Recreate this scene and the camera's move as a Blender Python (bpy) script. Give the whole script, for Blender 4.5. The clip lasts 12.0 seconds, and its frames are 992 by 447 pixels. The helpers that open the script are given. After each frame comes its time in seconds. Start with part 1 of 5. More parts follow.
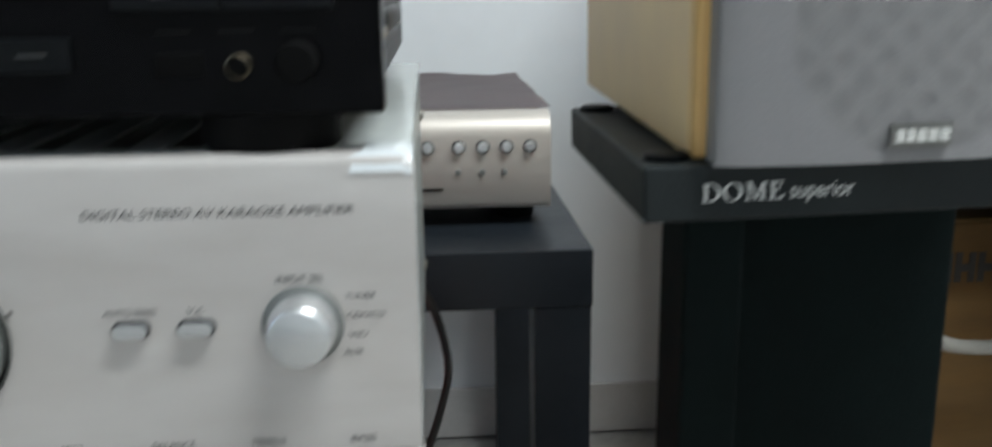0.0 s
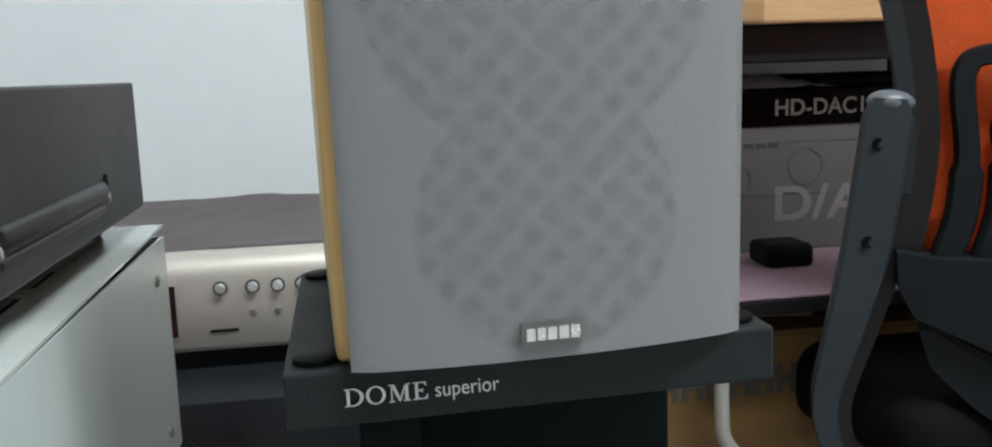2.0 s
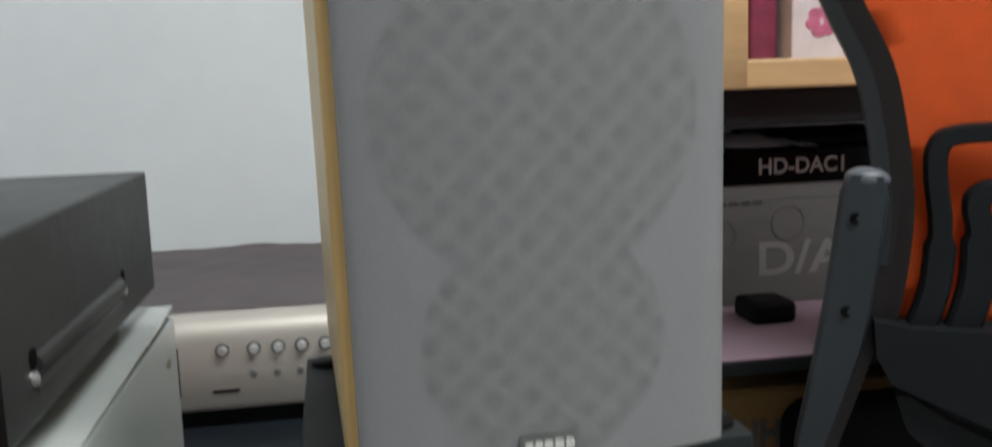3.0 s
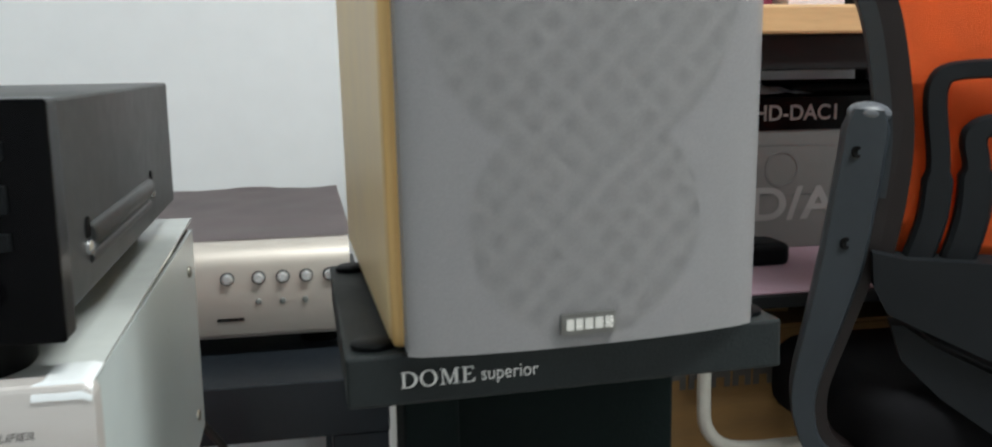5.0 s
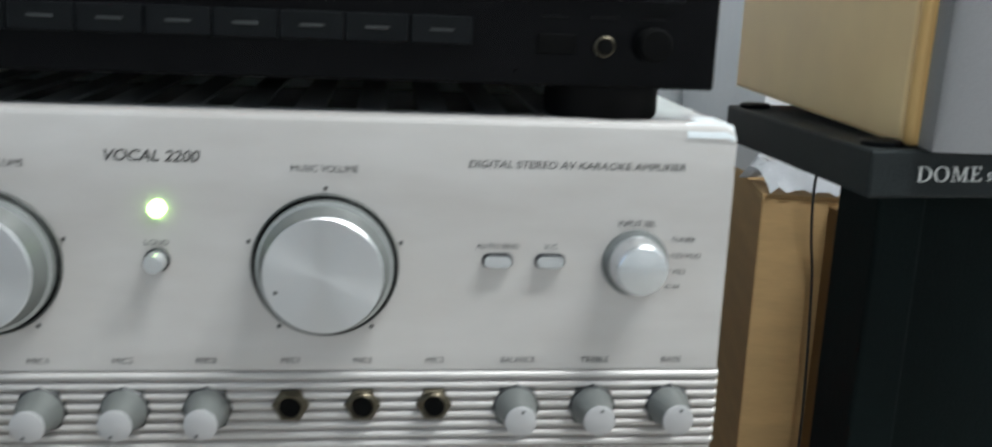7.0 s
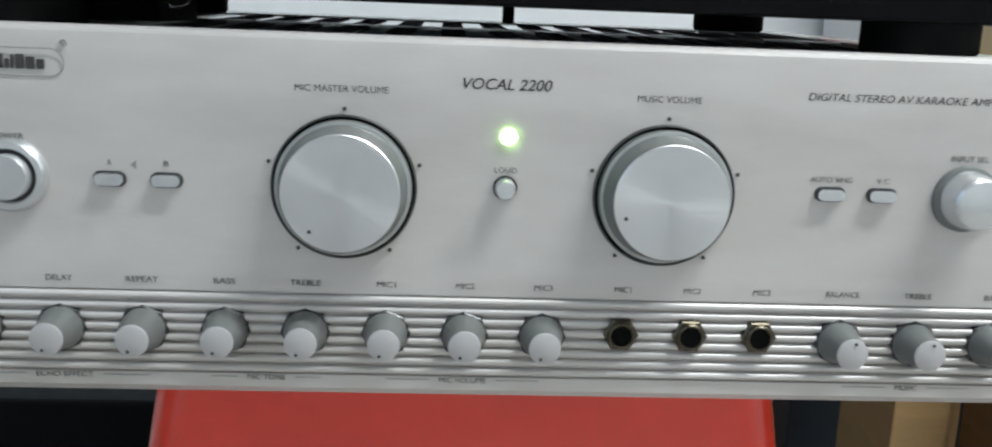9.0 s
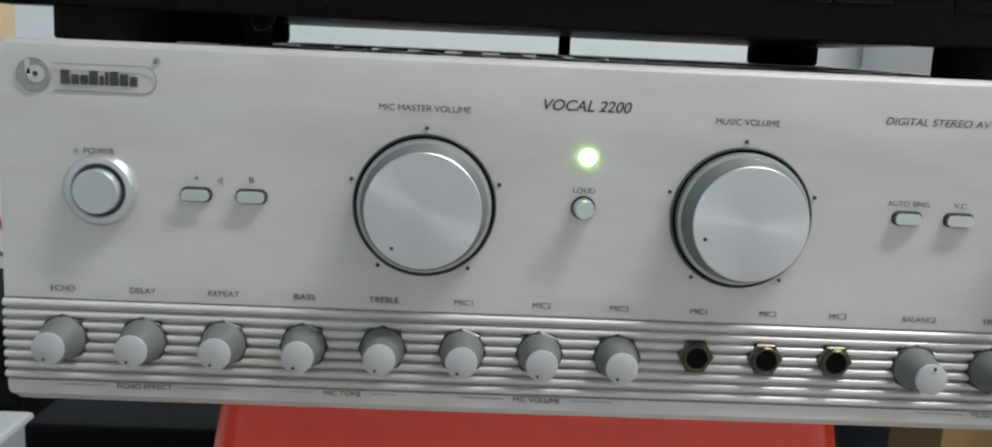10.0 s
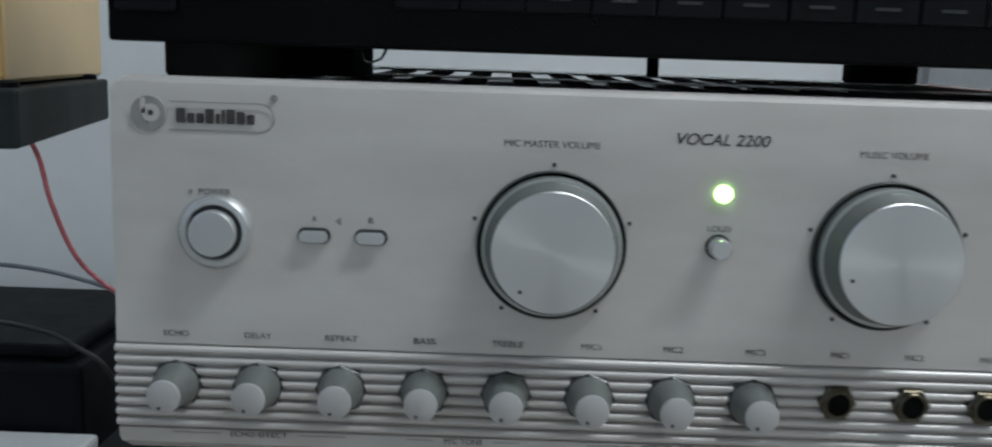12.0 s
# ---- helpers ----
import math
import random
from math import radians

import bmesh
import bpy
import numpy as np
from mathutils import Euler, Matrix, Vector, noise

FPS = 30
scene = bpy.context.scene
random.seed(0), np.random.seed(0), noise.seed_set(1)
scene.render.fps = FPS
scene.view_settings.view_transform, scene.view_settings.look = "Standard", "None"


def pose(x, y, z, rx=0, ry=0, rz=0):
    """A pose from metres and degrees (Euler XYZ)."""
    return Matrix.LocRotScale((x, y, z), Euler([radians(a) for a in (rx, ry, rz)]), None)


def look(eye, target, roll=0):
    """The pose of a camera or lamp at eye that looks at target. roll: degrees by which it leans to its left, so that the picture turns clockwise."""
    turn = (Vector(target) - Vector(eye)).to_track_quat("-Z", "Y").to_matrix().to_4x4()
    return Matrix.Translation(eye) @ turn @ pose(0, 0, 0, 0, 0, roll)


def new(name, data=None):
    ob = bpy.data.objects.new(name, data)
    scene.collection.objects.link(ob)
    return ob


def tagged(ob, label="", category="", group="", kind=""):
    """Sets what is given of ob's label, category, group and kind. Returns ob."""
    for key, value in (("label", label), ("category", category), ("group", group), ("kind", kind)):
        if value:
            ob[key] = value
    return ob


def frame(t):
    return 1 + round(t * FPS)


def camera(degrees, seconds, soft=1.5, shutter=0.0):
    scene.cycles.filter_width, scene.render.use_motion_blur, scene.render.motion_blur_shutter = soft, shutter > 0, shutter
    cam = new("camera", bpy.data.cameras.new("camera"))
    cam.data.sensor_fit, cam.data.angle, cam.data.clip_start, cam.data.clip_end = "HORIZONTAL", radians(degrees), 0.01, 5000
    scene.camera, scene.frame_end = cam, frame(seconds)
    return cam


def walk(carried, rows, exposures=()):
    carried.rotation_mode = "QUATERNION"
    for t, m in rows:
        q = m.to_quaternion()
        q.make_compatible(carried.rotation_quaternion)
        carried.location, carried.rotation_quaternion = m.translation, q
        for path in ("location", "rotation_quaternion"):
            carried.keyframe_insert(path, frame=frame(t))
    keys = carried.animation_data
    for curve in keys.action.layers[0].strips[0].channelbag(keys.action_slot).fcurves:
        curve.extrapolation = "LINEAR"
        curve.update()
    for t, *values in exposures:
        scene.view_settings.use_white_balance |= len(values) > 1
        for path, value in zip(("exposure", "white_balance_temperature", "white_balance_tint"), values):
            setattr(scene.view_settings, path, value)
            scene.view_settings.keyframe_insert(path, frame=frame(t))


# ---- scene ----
cam = camera(54.9, 12.0, soft=2.0, shutter=0.5)
PATH = [
    (0, (0.227, -0.294, 0.658), (0.354, 1.646, 0.185), -0.7),
    (0.3, (0.257, -0.291, 0.684), (0.42, 1.655, 0.256), -1.4),
    (0.5, (0.277, -0.284, 0.691), (0.5, 1.669, 0.306), -1.1),
    (0.6, (0.288, -0.289, 0.696), (0.528, 1.662, 0.320), -1.5),
    (1, (0.314, -0.295, 0.707), (0.59, 1.656, 0.367), -2.0),
    (1.5, (0.328, -0.294, 0.706), (0.626, 1.657, 0.382), -1.9),
    (2, (0.334, -0.295, 0.703), (0.642, 1.655, 0.385), -2.0),
    (2.5, (0.334, -0.304, 0.717), (0.65, 1.646, 0.405), -2.0),
    (3, (0.327, -0.317, 0.75), (0.661, 1.634, 0.465), -1.9),
    (3.2, (0.325, -0.321, 0.769), (0.662, 1.635, 0.52), -1.8),
    (4.8, (0.303, -0.323, 0.72), (0.692, 1.615, 0.421), -0.9),
    (5, (0.293, -0.327, 0.713), (0.685, 1.606, 0.38), -0.8),
    (5.5, (0.257, -0.343, 0.712), (0.658, 1.584, 0.362), -0.3),
    (6, (0.195, -0.352, 0.689), (0.563, 1.58, 0.323), 0.6),
    (6.2, (0.164, -0.35, 0.687), (0.481, 1.584, 0.296), 1.3),
    (6.4, (0.142, -0.349, 0.676), (0.423, 1.59, 0.279), 1.6),
    (6.5, (0.129, -0.349, 0.668), (0.39, 1.595, 0.276), 1.6),
    (6.8, (0.101, -0.349, 0.659), (0.338, 1.59, 0.226), 2.2),
    (7, (0.087, -0.351, 0.651), (0.317, 1.584, 0.201), 2.3),
    (7.2, (0.074, -0.355, 0.639), (0.287, 1.581, 0.186), 2.3),
    (7.5, (0.052, -0.357, 0.626), (0.253, 1.58, 0.172), 2.2),
    (7.7, (0.035, -0.357, 0.624), (0.235, 1.58, 0.166), 2.4),
    (9.3, (-0.029, -0.358, 0.613), (0.067, 1.6, 0.217), 2.3),
    (9.5, (-0.036, -0.36, 0.61), (0.055, 1.603, 0.238), 2.5),
    (10, (-0.041, -0.362, 0.609), (0.021, 1.608, 0.268), 2.6),
    (10.5, (-0.05, -0.368, 0.616), (0.009, 1.598, 0.252), 2.5),
    (11, (-0.054, -0.365, 0.614), (-0.018, 1.607, 0.281), 2.4),
    (11.5, (-0.059, -0.36, 0.615), (-0.025, 1.613, 0.289), 2.2),
    (12, (-0.076, -0.343, 0.616), (-0.085, 1.631, 0.292), 1.9),
]
EXPOSURES = [(0.0, -0.06, 6320, 9), (0.5, -0.02, 6250, 8), (1.0, 0.0, 6250, 8), (2.0, 0.0, 6300, 8), (2.5, 0.0, 6250, 9), (3.0, -0.32, 6550, 10), (3.2, -0.32, 6550, 10), (4.8, 0.0, 6600, 9),
             (5.0, 0.0, 6600, 9), (5.5, -0.04, 6600, 9), (6.0, 0.03, 6550, 10), (6.5, 0.05, 6400, 9), (7.0, 0.1, 6300, 9), (7.5, 0.13, 6200, 9), (9.5, 0.16, 6350, 9),
             (10.0, -0.05, 6400, 9), (10.5, -0.58, 6350, 9), (11.0, -0.66, 6250, 9), (11.5, -0.68, 6200, 9), (12.0, -0.68, 6100, 8)]
walk(cam, [(t, look(eye, target, roll)) for t, eye, target, roll in PATH], exposures=EXPOSURES)

# ---- world and lights ----
world = bpy.data.worlds.new("world")
scene.world = world
world.use_nodes = True
world.node_tree.nodes["Background"].inputs[0].default_value = (0.55, 0.7, 1.0, 1)
world.node_tree.nodes["Background"].inputs[1].default_value = 0.3


def area_lamp(name, eye, target, sx, sy, power, colour):
    data = bpy.data.lights.new(name, "AREA")
    data.shape, data.size, data.size_y, data.energy, data.color = "RECTANGLE", sx, sy, power, colour
    ob = new(name, data)
    ob.matrix_world = look(eye, target)
    return ob


area_lamp("tube_lamp_light", (0.98, -0.42, 2.36), (0.98, -0.41, 0.0), 1.1, 0.12, 57, (0.95, 1.0, 1.0))
area_lamp("window_light", (-1.72, -0.9, 1.45), (0.0, -0.5, 0.8), 1.0, 1.2, 4.5, (0.55, 0.76, 1.0))

# ---- materials ----
MATS = {}


def mat(name, base, rough=0.5, metal=0.0, var=0.12, scale=30.0, bump=0.0, bscale=300.0, stretch=(1, 1, 1), spec=0.5,
        emit=None, power=0.0, second=None, coat=0.0, per_object=0.0, alpha=1.0, rvar=0.07):
    """Procedural surface: two scales of colour variation, uneven gloss and fine relief."""
    if name in MATS:
        return MATS[name]
    m = bpy.data.materials.new(name)
    m.use_nodes = True
    nt = m.node_tree
    b = nt.nodes["Principled BSDF"]
    tc = nt.nodes.new("ShaderNodeTexCoord")
    mp = nt.nodes.new("ShaderNodeMapping")
    mp.inputs["Scale"].default_value = stretch
    nt.links.new(tc.outputs["Object"], mp.inputs["Vector"])
    n1 = nt.nodes.new("ShaderNodeTexNoise")
    n1.inputs["Scale"].default_value, n1.inputs["Detail"].default_value = scale, 5
    n2 = nt.nodes.new("ShaderNodeTexNoise")
    n2.inputs["Scale"].default_value, n2.inputs["Detail"].default_value = scale * 9, 4
    for n in (n1, n2):
        nt.links.new(mp.outputs[0], n.inputs["Vector"])
    mixn = nt.nodes.new("ShaderNodeMath")
    mixn.operation = "ADD"
    nt.links.new(n1.outputs["Fac"], mixn.inputs[0])
    half = nt.nodes.new("ShaderNodeMath")
    half.operation = "MULTIPLY"
    half.inputs[1].default_value = 0.5
    nt.links.new(n2.outputs["Fac"], half.inputs[0])
    nt.links.new(half.outputs[0], mixn.inputs[1])
    ramp = nt.nodes.new("ShaderNodeValToRGB")
    dark = second or tuple(c * (1 - var) for c in base)
    light = tuple(min(1, c * (1 + var * 0.6)) for c in base)
    ramp.color_ramp.elements[0].position, ramp.color_ramp.elements[1].position = 0.5, 1.0
    ramp.color_ramp.elements[0].color, ramp.color_ramp.elements[1].color = (*dark, 1), (*light, 1)
    nt.links.new(mixn.outputs[0], ramp.inputs[0])
    col = ramp.outputs[0]
    if per_object:
        info = nt.nodes.new("ShaderNodeObjectInfo")
        hsv = nt.nodes.new("ShaderNodeHueSaturation")
        mr = nt.nodes.new("ShaderNodeMapRange")
        mr.inputs["To Min"].default_value, mr.inputs["To Max"].default_value = 1 - per_object, 1 + per_object
        nt.links.new(info.outputs["Random"], mr.inputs["Value"])
        nt.links.new(mr.outputs[0], hsv.inputs["Value"])
        nt.links.new(col, hsv.inputs["Color"])
        col = hsv.outputs[0]
    nt.links.new(col, b.inputs["Base Color"])
    rr = nt.nodes.new("ShaderNodeMapRange")
    rr.inputs["From Min"].default_value, rr.inputs["From Max"].default_value = 0.45, 1.05
    rr.inputs["To Min"].default_value, rr.inputs["To Max"].default_value = max(0.03, rough - rvar), min(1, rough + rvar)
    nt.links.new(mixn.outputs[0], rr.inputs["Value"])
    nt.links.new(rr.outputs[0], b.inputs["Roughness"])
    b.inputs["Metallic"].default_value = metal
    b.inputs["Specular IOR Level"].default_value = spec
    b.inputs["Coat Weight"].default_value = coat
    b.inputs["Alpha"].default_value = alpha
    if bump:
        n3 = nt.nodes.new("ShaderNodeTexNoise")
        n3.inputs["Scale"].default_value, n3.inputs["Detail"].default_value = bscale, 3
        nt.links.new(mp.outputs[0], n3.inputs["Vector"])
        bp = nt.nodes.new("ShaderNodeBump")
        bp.inputs["Strength"].default_value, bp.inputs["Distance"].default_value = bump, 0.001
        nt.links.new(n3.outputs["Fac"], bp.inputs["Height"])
        nt.links.new(bp.outputs[0], b.inputs["Normal"])
    if emit:
        b.inputs["Emission Color"].default_value, b.inputs["Emission Strength"].default_value = (*emit, 1), power
    MATS[name] = m
    return m


M_WALL = mat("wall_paint", (0.84, 0.86, 0.87), 0.8, var=0.04, scale=3, bump=0.15, bscale=120)
M_CEIL = mat("ceiling_paint", (0.8, 0.8, 0.79), 0.9, var=0.03, scale=3)
M_FLOOR = mat("floor_tile_glaze", (0.45, 0.43, 0.4), 0.25, var=0.08, scale=8, per_object=0.03)
M_GROUT = mat("grout", (0.35, 0.34, 0.32), 0.9, var=0.15, scale=60)
M_SKIRT = mat("skirting_tile_glaze", (0.6, 0.59, 0.57), 0.35, var=0.08, scale=14, per_object=0.04)
M_SILVER = mat("satin_silver_panel", (0.62, 0.592, 0.573), 0.42, metal=0.35, second=(0.535, 0.50, 0.472), scale=9, bump=0.05, bscale=900, stretch=(0.3, 1, 1))
M_KNOB = mat("spun_aluminium", (0.66, 0.67, 0.68), 0.27, metal=0.8, var=0.02, scale=6, rvar=0.005)
def turned_face():
    """Lathe-turned aluminium: fine circular marks that draw the gloss out round the centre."""
    m = mat("turned_aluminium", (0.68, 0.68, 0.69), 0.3, metal=1.0, var=0.02, scale=6, rvar=0.005)
    nt = m.node_tree
    b = nt.nodes["Principled BSDF"]
    b.inputs["Anisotropic"].default_value = 0.85
    tg = nt.nodes.new("ShaderNodeTangent")
    tg.direction_type, tg.axis = "RADIAL", "Y"
    nt.links.new(tg.outputs[0], b.inputs["Tangent"])
    return m


M_FACE = turned_face()
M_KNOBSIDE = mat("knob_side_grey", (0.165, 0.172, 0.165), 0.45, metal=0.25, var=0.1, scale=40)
M_BEZEL = mat("bezel_grey", (0.09, 0.095, 0.09), 0.32, metal=0.7, var=0.15, scale=50)
M_CAP = mat("satin_knob_cap", (0.50, 0.487, 0.487), 0.42, metal=0.3, var=0.05, scale=40)
M_FILM = mat("glossy_clear_film", (0.86, 0.9, 0.92), 0.12, var=0.05, scale=60, spec=0.8, coat=0.6, alpha=0.8)
M_SKIRTEDGE = mat("skirt_edge_highlight", (0.42, 0.43, 0.42), 0.35, metal=0.6, var=0.05, scale=40)
M_RING = mat("dark_ring", (0.05, 0.05, 0.05), 0.35, metal=0.5, var=0.2, scale=50)
M_CASE = mat("pale_case_paint", (0.65, 0.72, 0.72), 0.34, metal=0.2, var=0.07, scale=9, bump=0.06, bscale=700)
# slats set darker and duller than the cover they belong to
M_SLAT = mat("grey_matt_slat", (0.26, 0.272, 0.27), 0.92, var=0.12, scale=20, spec=0.03)
M_CASETOP = mat("glossy_pale_case_paint", (0.7, 0.74, 0.72), 0.2, metal=0.25, var=0.07, scale=9, spec=0.7)
M_INK3 = mat("faint_print", (0.012, 0.012, 0.012), 0.6, var=0.2, scale=200, spec=0.1)
M_INK = mat("dark_print", (0.05, 0.047, 0.045), 0.6, var=0.2, scale=80)
M_INK2 = mat("grey_print", (0.025, 0.024, 0.023), 0.6, var=0.25, scale=200)
# near-black for sockets and small black parts, also for painted-in dark gaps
M_BLACKHOLE = mat("socket_and_gap_black", (0.004, 0.004, 0.004), 0.7, var=0.3, scale=50, spec=0.06)
M_NICKEL = mat("nickel_nut", (0.36, 0.34, 0.29), 0.32, metal=0.9, var=0.2, scale=120)
M_NUT = mat("dark_brass_nut", (0.10, 0.085, 0.06), 0.36, metal=0.9, var=0.2, scale=120)
M_LED = mat("green_led", (0.5, 0.9, 0.2), 0.3, emit=(0.5, 1.0, 0.22), power=14.0)
M_BLACKPANEL = mat("black_panel", (0.002, 0.002, 0.0025), 0.22, var=0.25, scale=18, spec=0.09)
M_BLACKCASE = mat("black_steel_case", (0.022, 0.024, 0.025), 0.42, metal=0.1, var=0.2, scale=12, bump=0.1, bscale=900)
M_BLACKBTN = mat("dark_button", (0.006, 0.007, 0.008), 0.42, var=0.2, scale=60, spec=0.12)
M_GREYPRINT = mat("pale_print", (0.035, 0.038, 0.038), 0.6, var=0.2, scale=200)
M_DISPLAY = mat("display_glass", (0.012, 0.008, 0.005), 0.12, var=0.2, scale=20)
M_AMBER = mat("amber_segment", (0.9, 0.45, 0.05), 0.5, emit=(1.0, 0.42, 0.02), power=2.2)
M_RUBBER = mat("black_rubber", (0.004, 0.004, 0.004), 0.75, spec=0.1, var=0.2, scale=60)
M_STAND = mat("stand_black_paint", (0.015, 0.0195, 0.0205), 0.55, spec=0.22, var=0.2, scale=25, bump=0.35, bscale=700)
# deeper black than the stand's plates, for its column, post and web
M_COLUMN = mat("column_deeper_black", (0.005, 0.009, 0.009), 0.65, spec=0.06, var=0.25, scale=20, bump=0.25, bscale=500)
M_WHITEPRINT = mat("white_print", (0.72, 0.72, 0.7), 0.5, var=0.1, scale=200)
M_WOOD = mat("maple_veneer", (0.98, 0.70, 0.37), 0.42, var=0.11, scale=9, bump=0.1, bscale=160, stretch=(3, 0.5, 0.35))
M_EDGE = mat("golden_wood_edge", (0.80, 0.50, 0.19), 0.42, var=0.14, scale=12, bump=0.1, bscale=200, stretch=(3, 3, 0.3))
M_BACKING = mat("pale_grille_moulding", (0.345, 0.337, 0.352), 0.7, var=0.04, scale=20)
M_LATTICE = mat("lattice_grey", (0.258, 0.252, 0.24), 0.8, var=0.05, scale=30)
M_BAFFLE = mat("baffle_grey", (0.3, 0.3, 0.3), 0.6, var=0.08, scale=20)
M_FOAM = mat("warm_grey_foam", (0.152, 0.148, 0.132), 0.9, var=0.25, scale=120, bump=0.3, bscale=900)
M_PALEPRINT = mat("mid_grey_print", (0.3, 0.295, 0.28), 0.55, var=0.2, scale=150)
M_CONE = mat("driver_cone", (0.1, 0.1, 0.095), 0.5, var=0.2, scale=40)
M_BADGE = mat("badge_plate", (0.2, 0.2, 0.19), 0.35, metal=0.7, var=0.15, scale=90)
M_BADGELET = mat("badge_bright", (0.85, 0.85, 0.82), 0.25, metal=0.6, var=0.05, scale=90)
M_TABLE = mat("black_brown_foil", (0.014, 0.018, 0.023), 0.36, spec=0.28, var=0.25, scale=15, bump=0.06, bscale=400)
M_PLAYER = mat("champagne_aluminium", (0.58, 0.535, 0.485), 0.5, metal=0.55, var=0.05, scale=12, bump=0.04, bscale=800, stretch=(0.1, 1, 1))
M_PLAYERTOP = mat("mauve_dusty_lid", (0.27, 0.22, 0.225), 0.42, metal=0.2, var=0.25, scale=14)
M_RED = mat("red_plastic", (0.86, 0.065, 0.04), 0.2, var=0.08, scale=9, spec=0.5, bump=0.05, bscale=60)
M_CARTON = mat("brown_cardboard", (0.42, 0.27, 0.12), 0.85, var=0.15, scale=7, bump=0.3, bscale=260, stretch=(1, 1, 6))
# cardboard brown lowered to hold the shade under the desk shelf
M_CARTON2 = mat("shaded_cardboard", (0.16, 0.088, 0.026), 0.85, var=0.18, scale=7, bump=0.3, bscale=260, stretch=(1, 1, 6))
M_BAG = mat("white_plastic_film", (0.75, 0.77, 0.8), 0.25, var=0.08, scale=12, bump=0.6, bscale=60)
M_WHITEBOX = mat("white_glossy_card", (0.7, 0.71, 0.72), 0.4, var=0.06, scale=10)
M_REDCARD = mat("red_card", (0.5, 0.06, 0.05), 0.45, var=0.1, scale=10)
M_ORANGE = mat("orange_mesh", (0.9, 0.15, 0.02), 0.65, var=0.14, scale=5, bump=0.9, bscale=1100)
M_GREYPL = mat("dark_grey_plastic", (0.010, 0.012, 0.014), 0.55, spec=0.14, var=0.15, scale=20, bump=0.3, bscale=900)
M_GREYPL2 = mat("mid_grey_plastic", (0.029, 0.036, 0.043), 0.45, spec=0.25, var=0.12, scale=16, bump=0.2, bscale=900)
M_BLACKFAB = mat("black_fabric", (0.006, 0.006, 0.007), 0.9, spec=0.1, var=0.25, scale=50, bump=0.6, bscale=1500)
M_FRAMEBLK = mat("black_frame_plastic", (0.009, 0.006, 0.006), 0.45, spec=0.3, var=0.2, scale=30)
M_DESKWOOD = mat("pale_desk_wood", (0.6, 0.4, 0.2), 0.5, var=0.18, scale=8, stretch=(0.4, 3, 3), bump=0.1, bscale=200)
M_DESKMETAL = mat("black_desk_metal", (0.007, 0.008, 0.009), 0.5, spec=0.25, var=0.2, scale=30)
M_LILAC = mat("lilac_cloth", (0.25, 0.165, 0.205), 0.85, var=0.12, scale=18, bump=0.5, bscale=700)
M_BOXGREY = mat("printed_grey_card", (0.10, 0.10, 0.097), 0.5, var=0.08, scale=12)
M_GREYLET = mat("grey_title_print", (0.30, 0.30, 0.29), 0.5, var=0.1, scale=200)
M_BOXLINE = mat("printed_line_grey", (0.09, 0.09, 0.09), 0.5, var=0.08, scale=60)
M_BOXLIGHT = mat("printed_light_grey", (0.19, 0.19, 0.187), 0.5, var=0.06, scale=60)
M_TUBE = mat("white_enamel_tube", (0.42, 0.41, 0.37), 0.35, var=0.1, scale=30)
M_CABLE = mat("black_cable", (0.012, 0.013, 0.013), 0.5, var=0.2, scale=90)
M_REDCABLE = mat("clear_red_cable", (0.38, 0.1, 0.12), 0.3, var=0.3, scale=200)
M_FLORAL = mat("floral_card", (0.62, 0.58, 0.62), 0.5, var=0.12, scale=30)
M_PETAL = mat("pink_print", (0.5, 0.14, 0.26), 0.55, var=0.35, scale=60)
M_DARKPL = mat("dark_plastic", (0.004, 0.005, 0.006), 0.5, spec=0.09, var=0.2, scale=25)
M_FRAMEWIN = mat("window_frame_white", (0.75, 0.75, 0.74), 0.5, var=0.04, scale=12)


def weave_cloth():
    """Thin open-weave grille cloth that lets some of what lies behind show through."""
    m = bpy.data.materials.new("grille_cloth")
    m.use_nodes = True
    nt = m.node_tree
    b = nt.nodes["Principled BSDF"]
    b.inputs["Roughness"].default_value = 0.85
    b.inputs["Sheen Weight"].default_value = 0.3
    tc = nt.nodes.new("ShaderNodeTexCoord")
    noise_n = nt.nodes.new("ShaderNodeTexNoise")
    noise_n.inputs["Scale"].default_value = 900
    nt.links.new(tc.outputs["Object"], noise_n.inputs["Vector"])
    ramp = nt.nodes.new("ShaderNodeValToRGB")
    ramp.color_ramp.elements[0].color, ramp.color_ramp.elements[1].color = (0.295, 0.288, 0.294, 1), (0.365, 0.357, 0.362, 1)
    nt.links.new(noise_n.outputs["Fac"], ramp.inputs[0])
    nt.links.new(ramp.outputs[0], b.inputs["Base Color"])
    b.inputs["Alpha"].default_value = 0.60
    return m


M_CLOTH = weave_cloth()


# ---- mesh helpers ----
def mesh_ob(name, verts, faces, material, parent=None, label="", smooth=False):
    me = bpy.data.meshes.new(name)
    me.from_pydata([tuple(v) for v in verts], [], faces)
    me.materials.append(material)
    if smooth:
        me.polygons.foreach_set("use_smooth", [True] * len(me.polygons))
    me.update()
    ob = new(name, me)
    if parent:
        ob.parent = parent
    if label:
        ob["label"] = label
    return ob


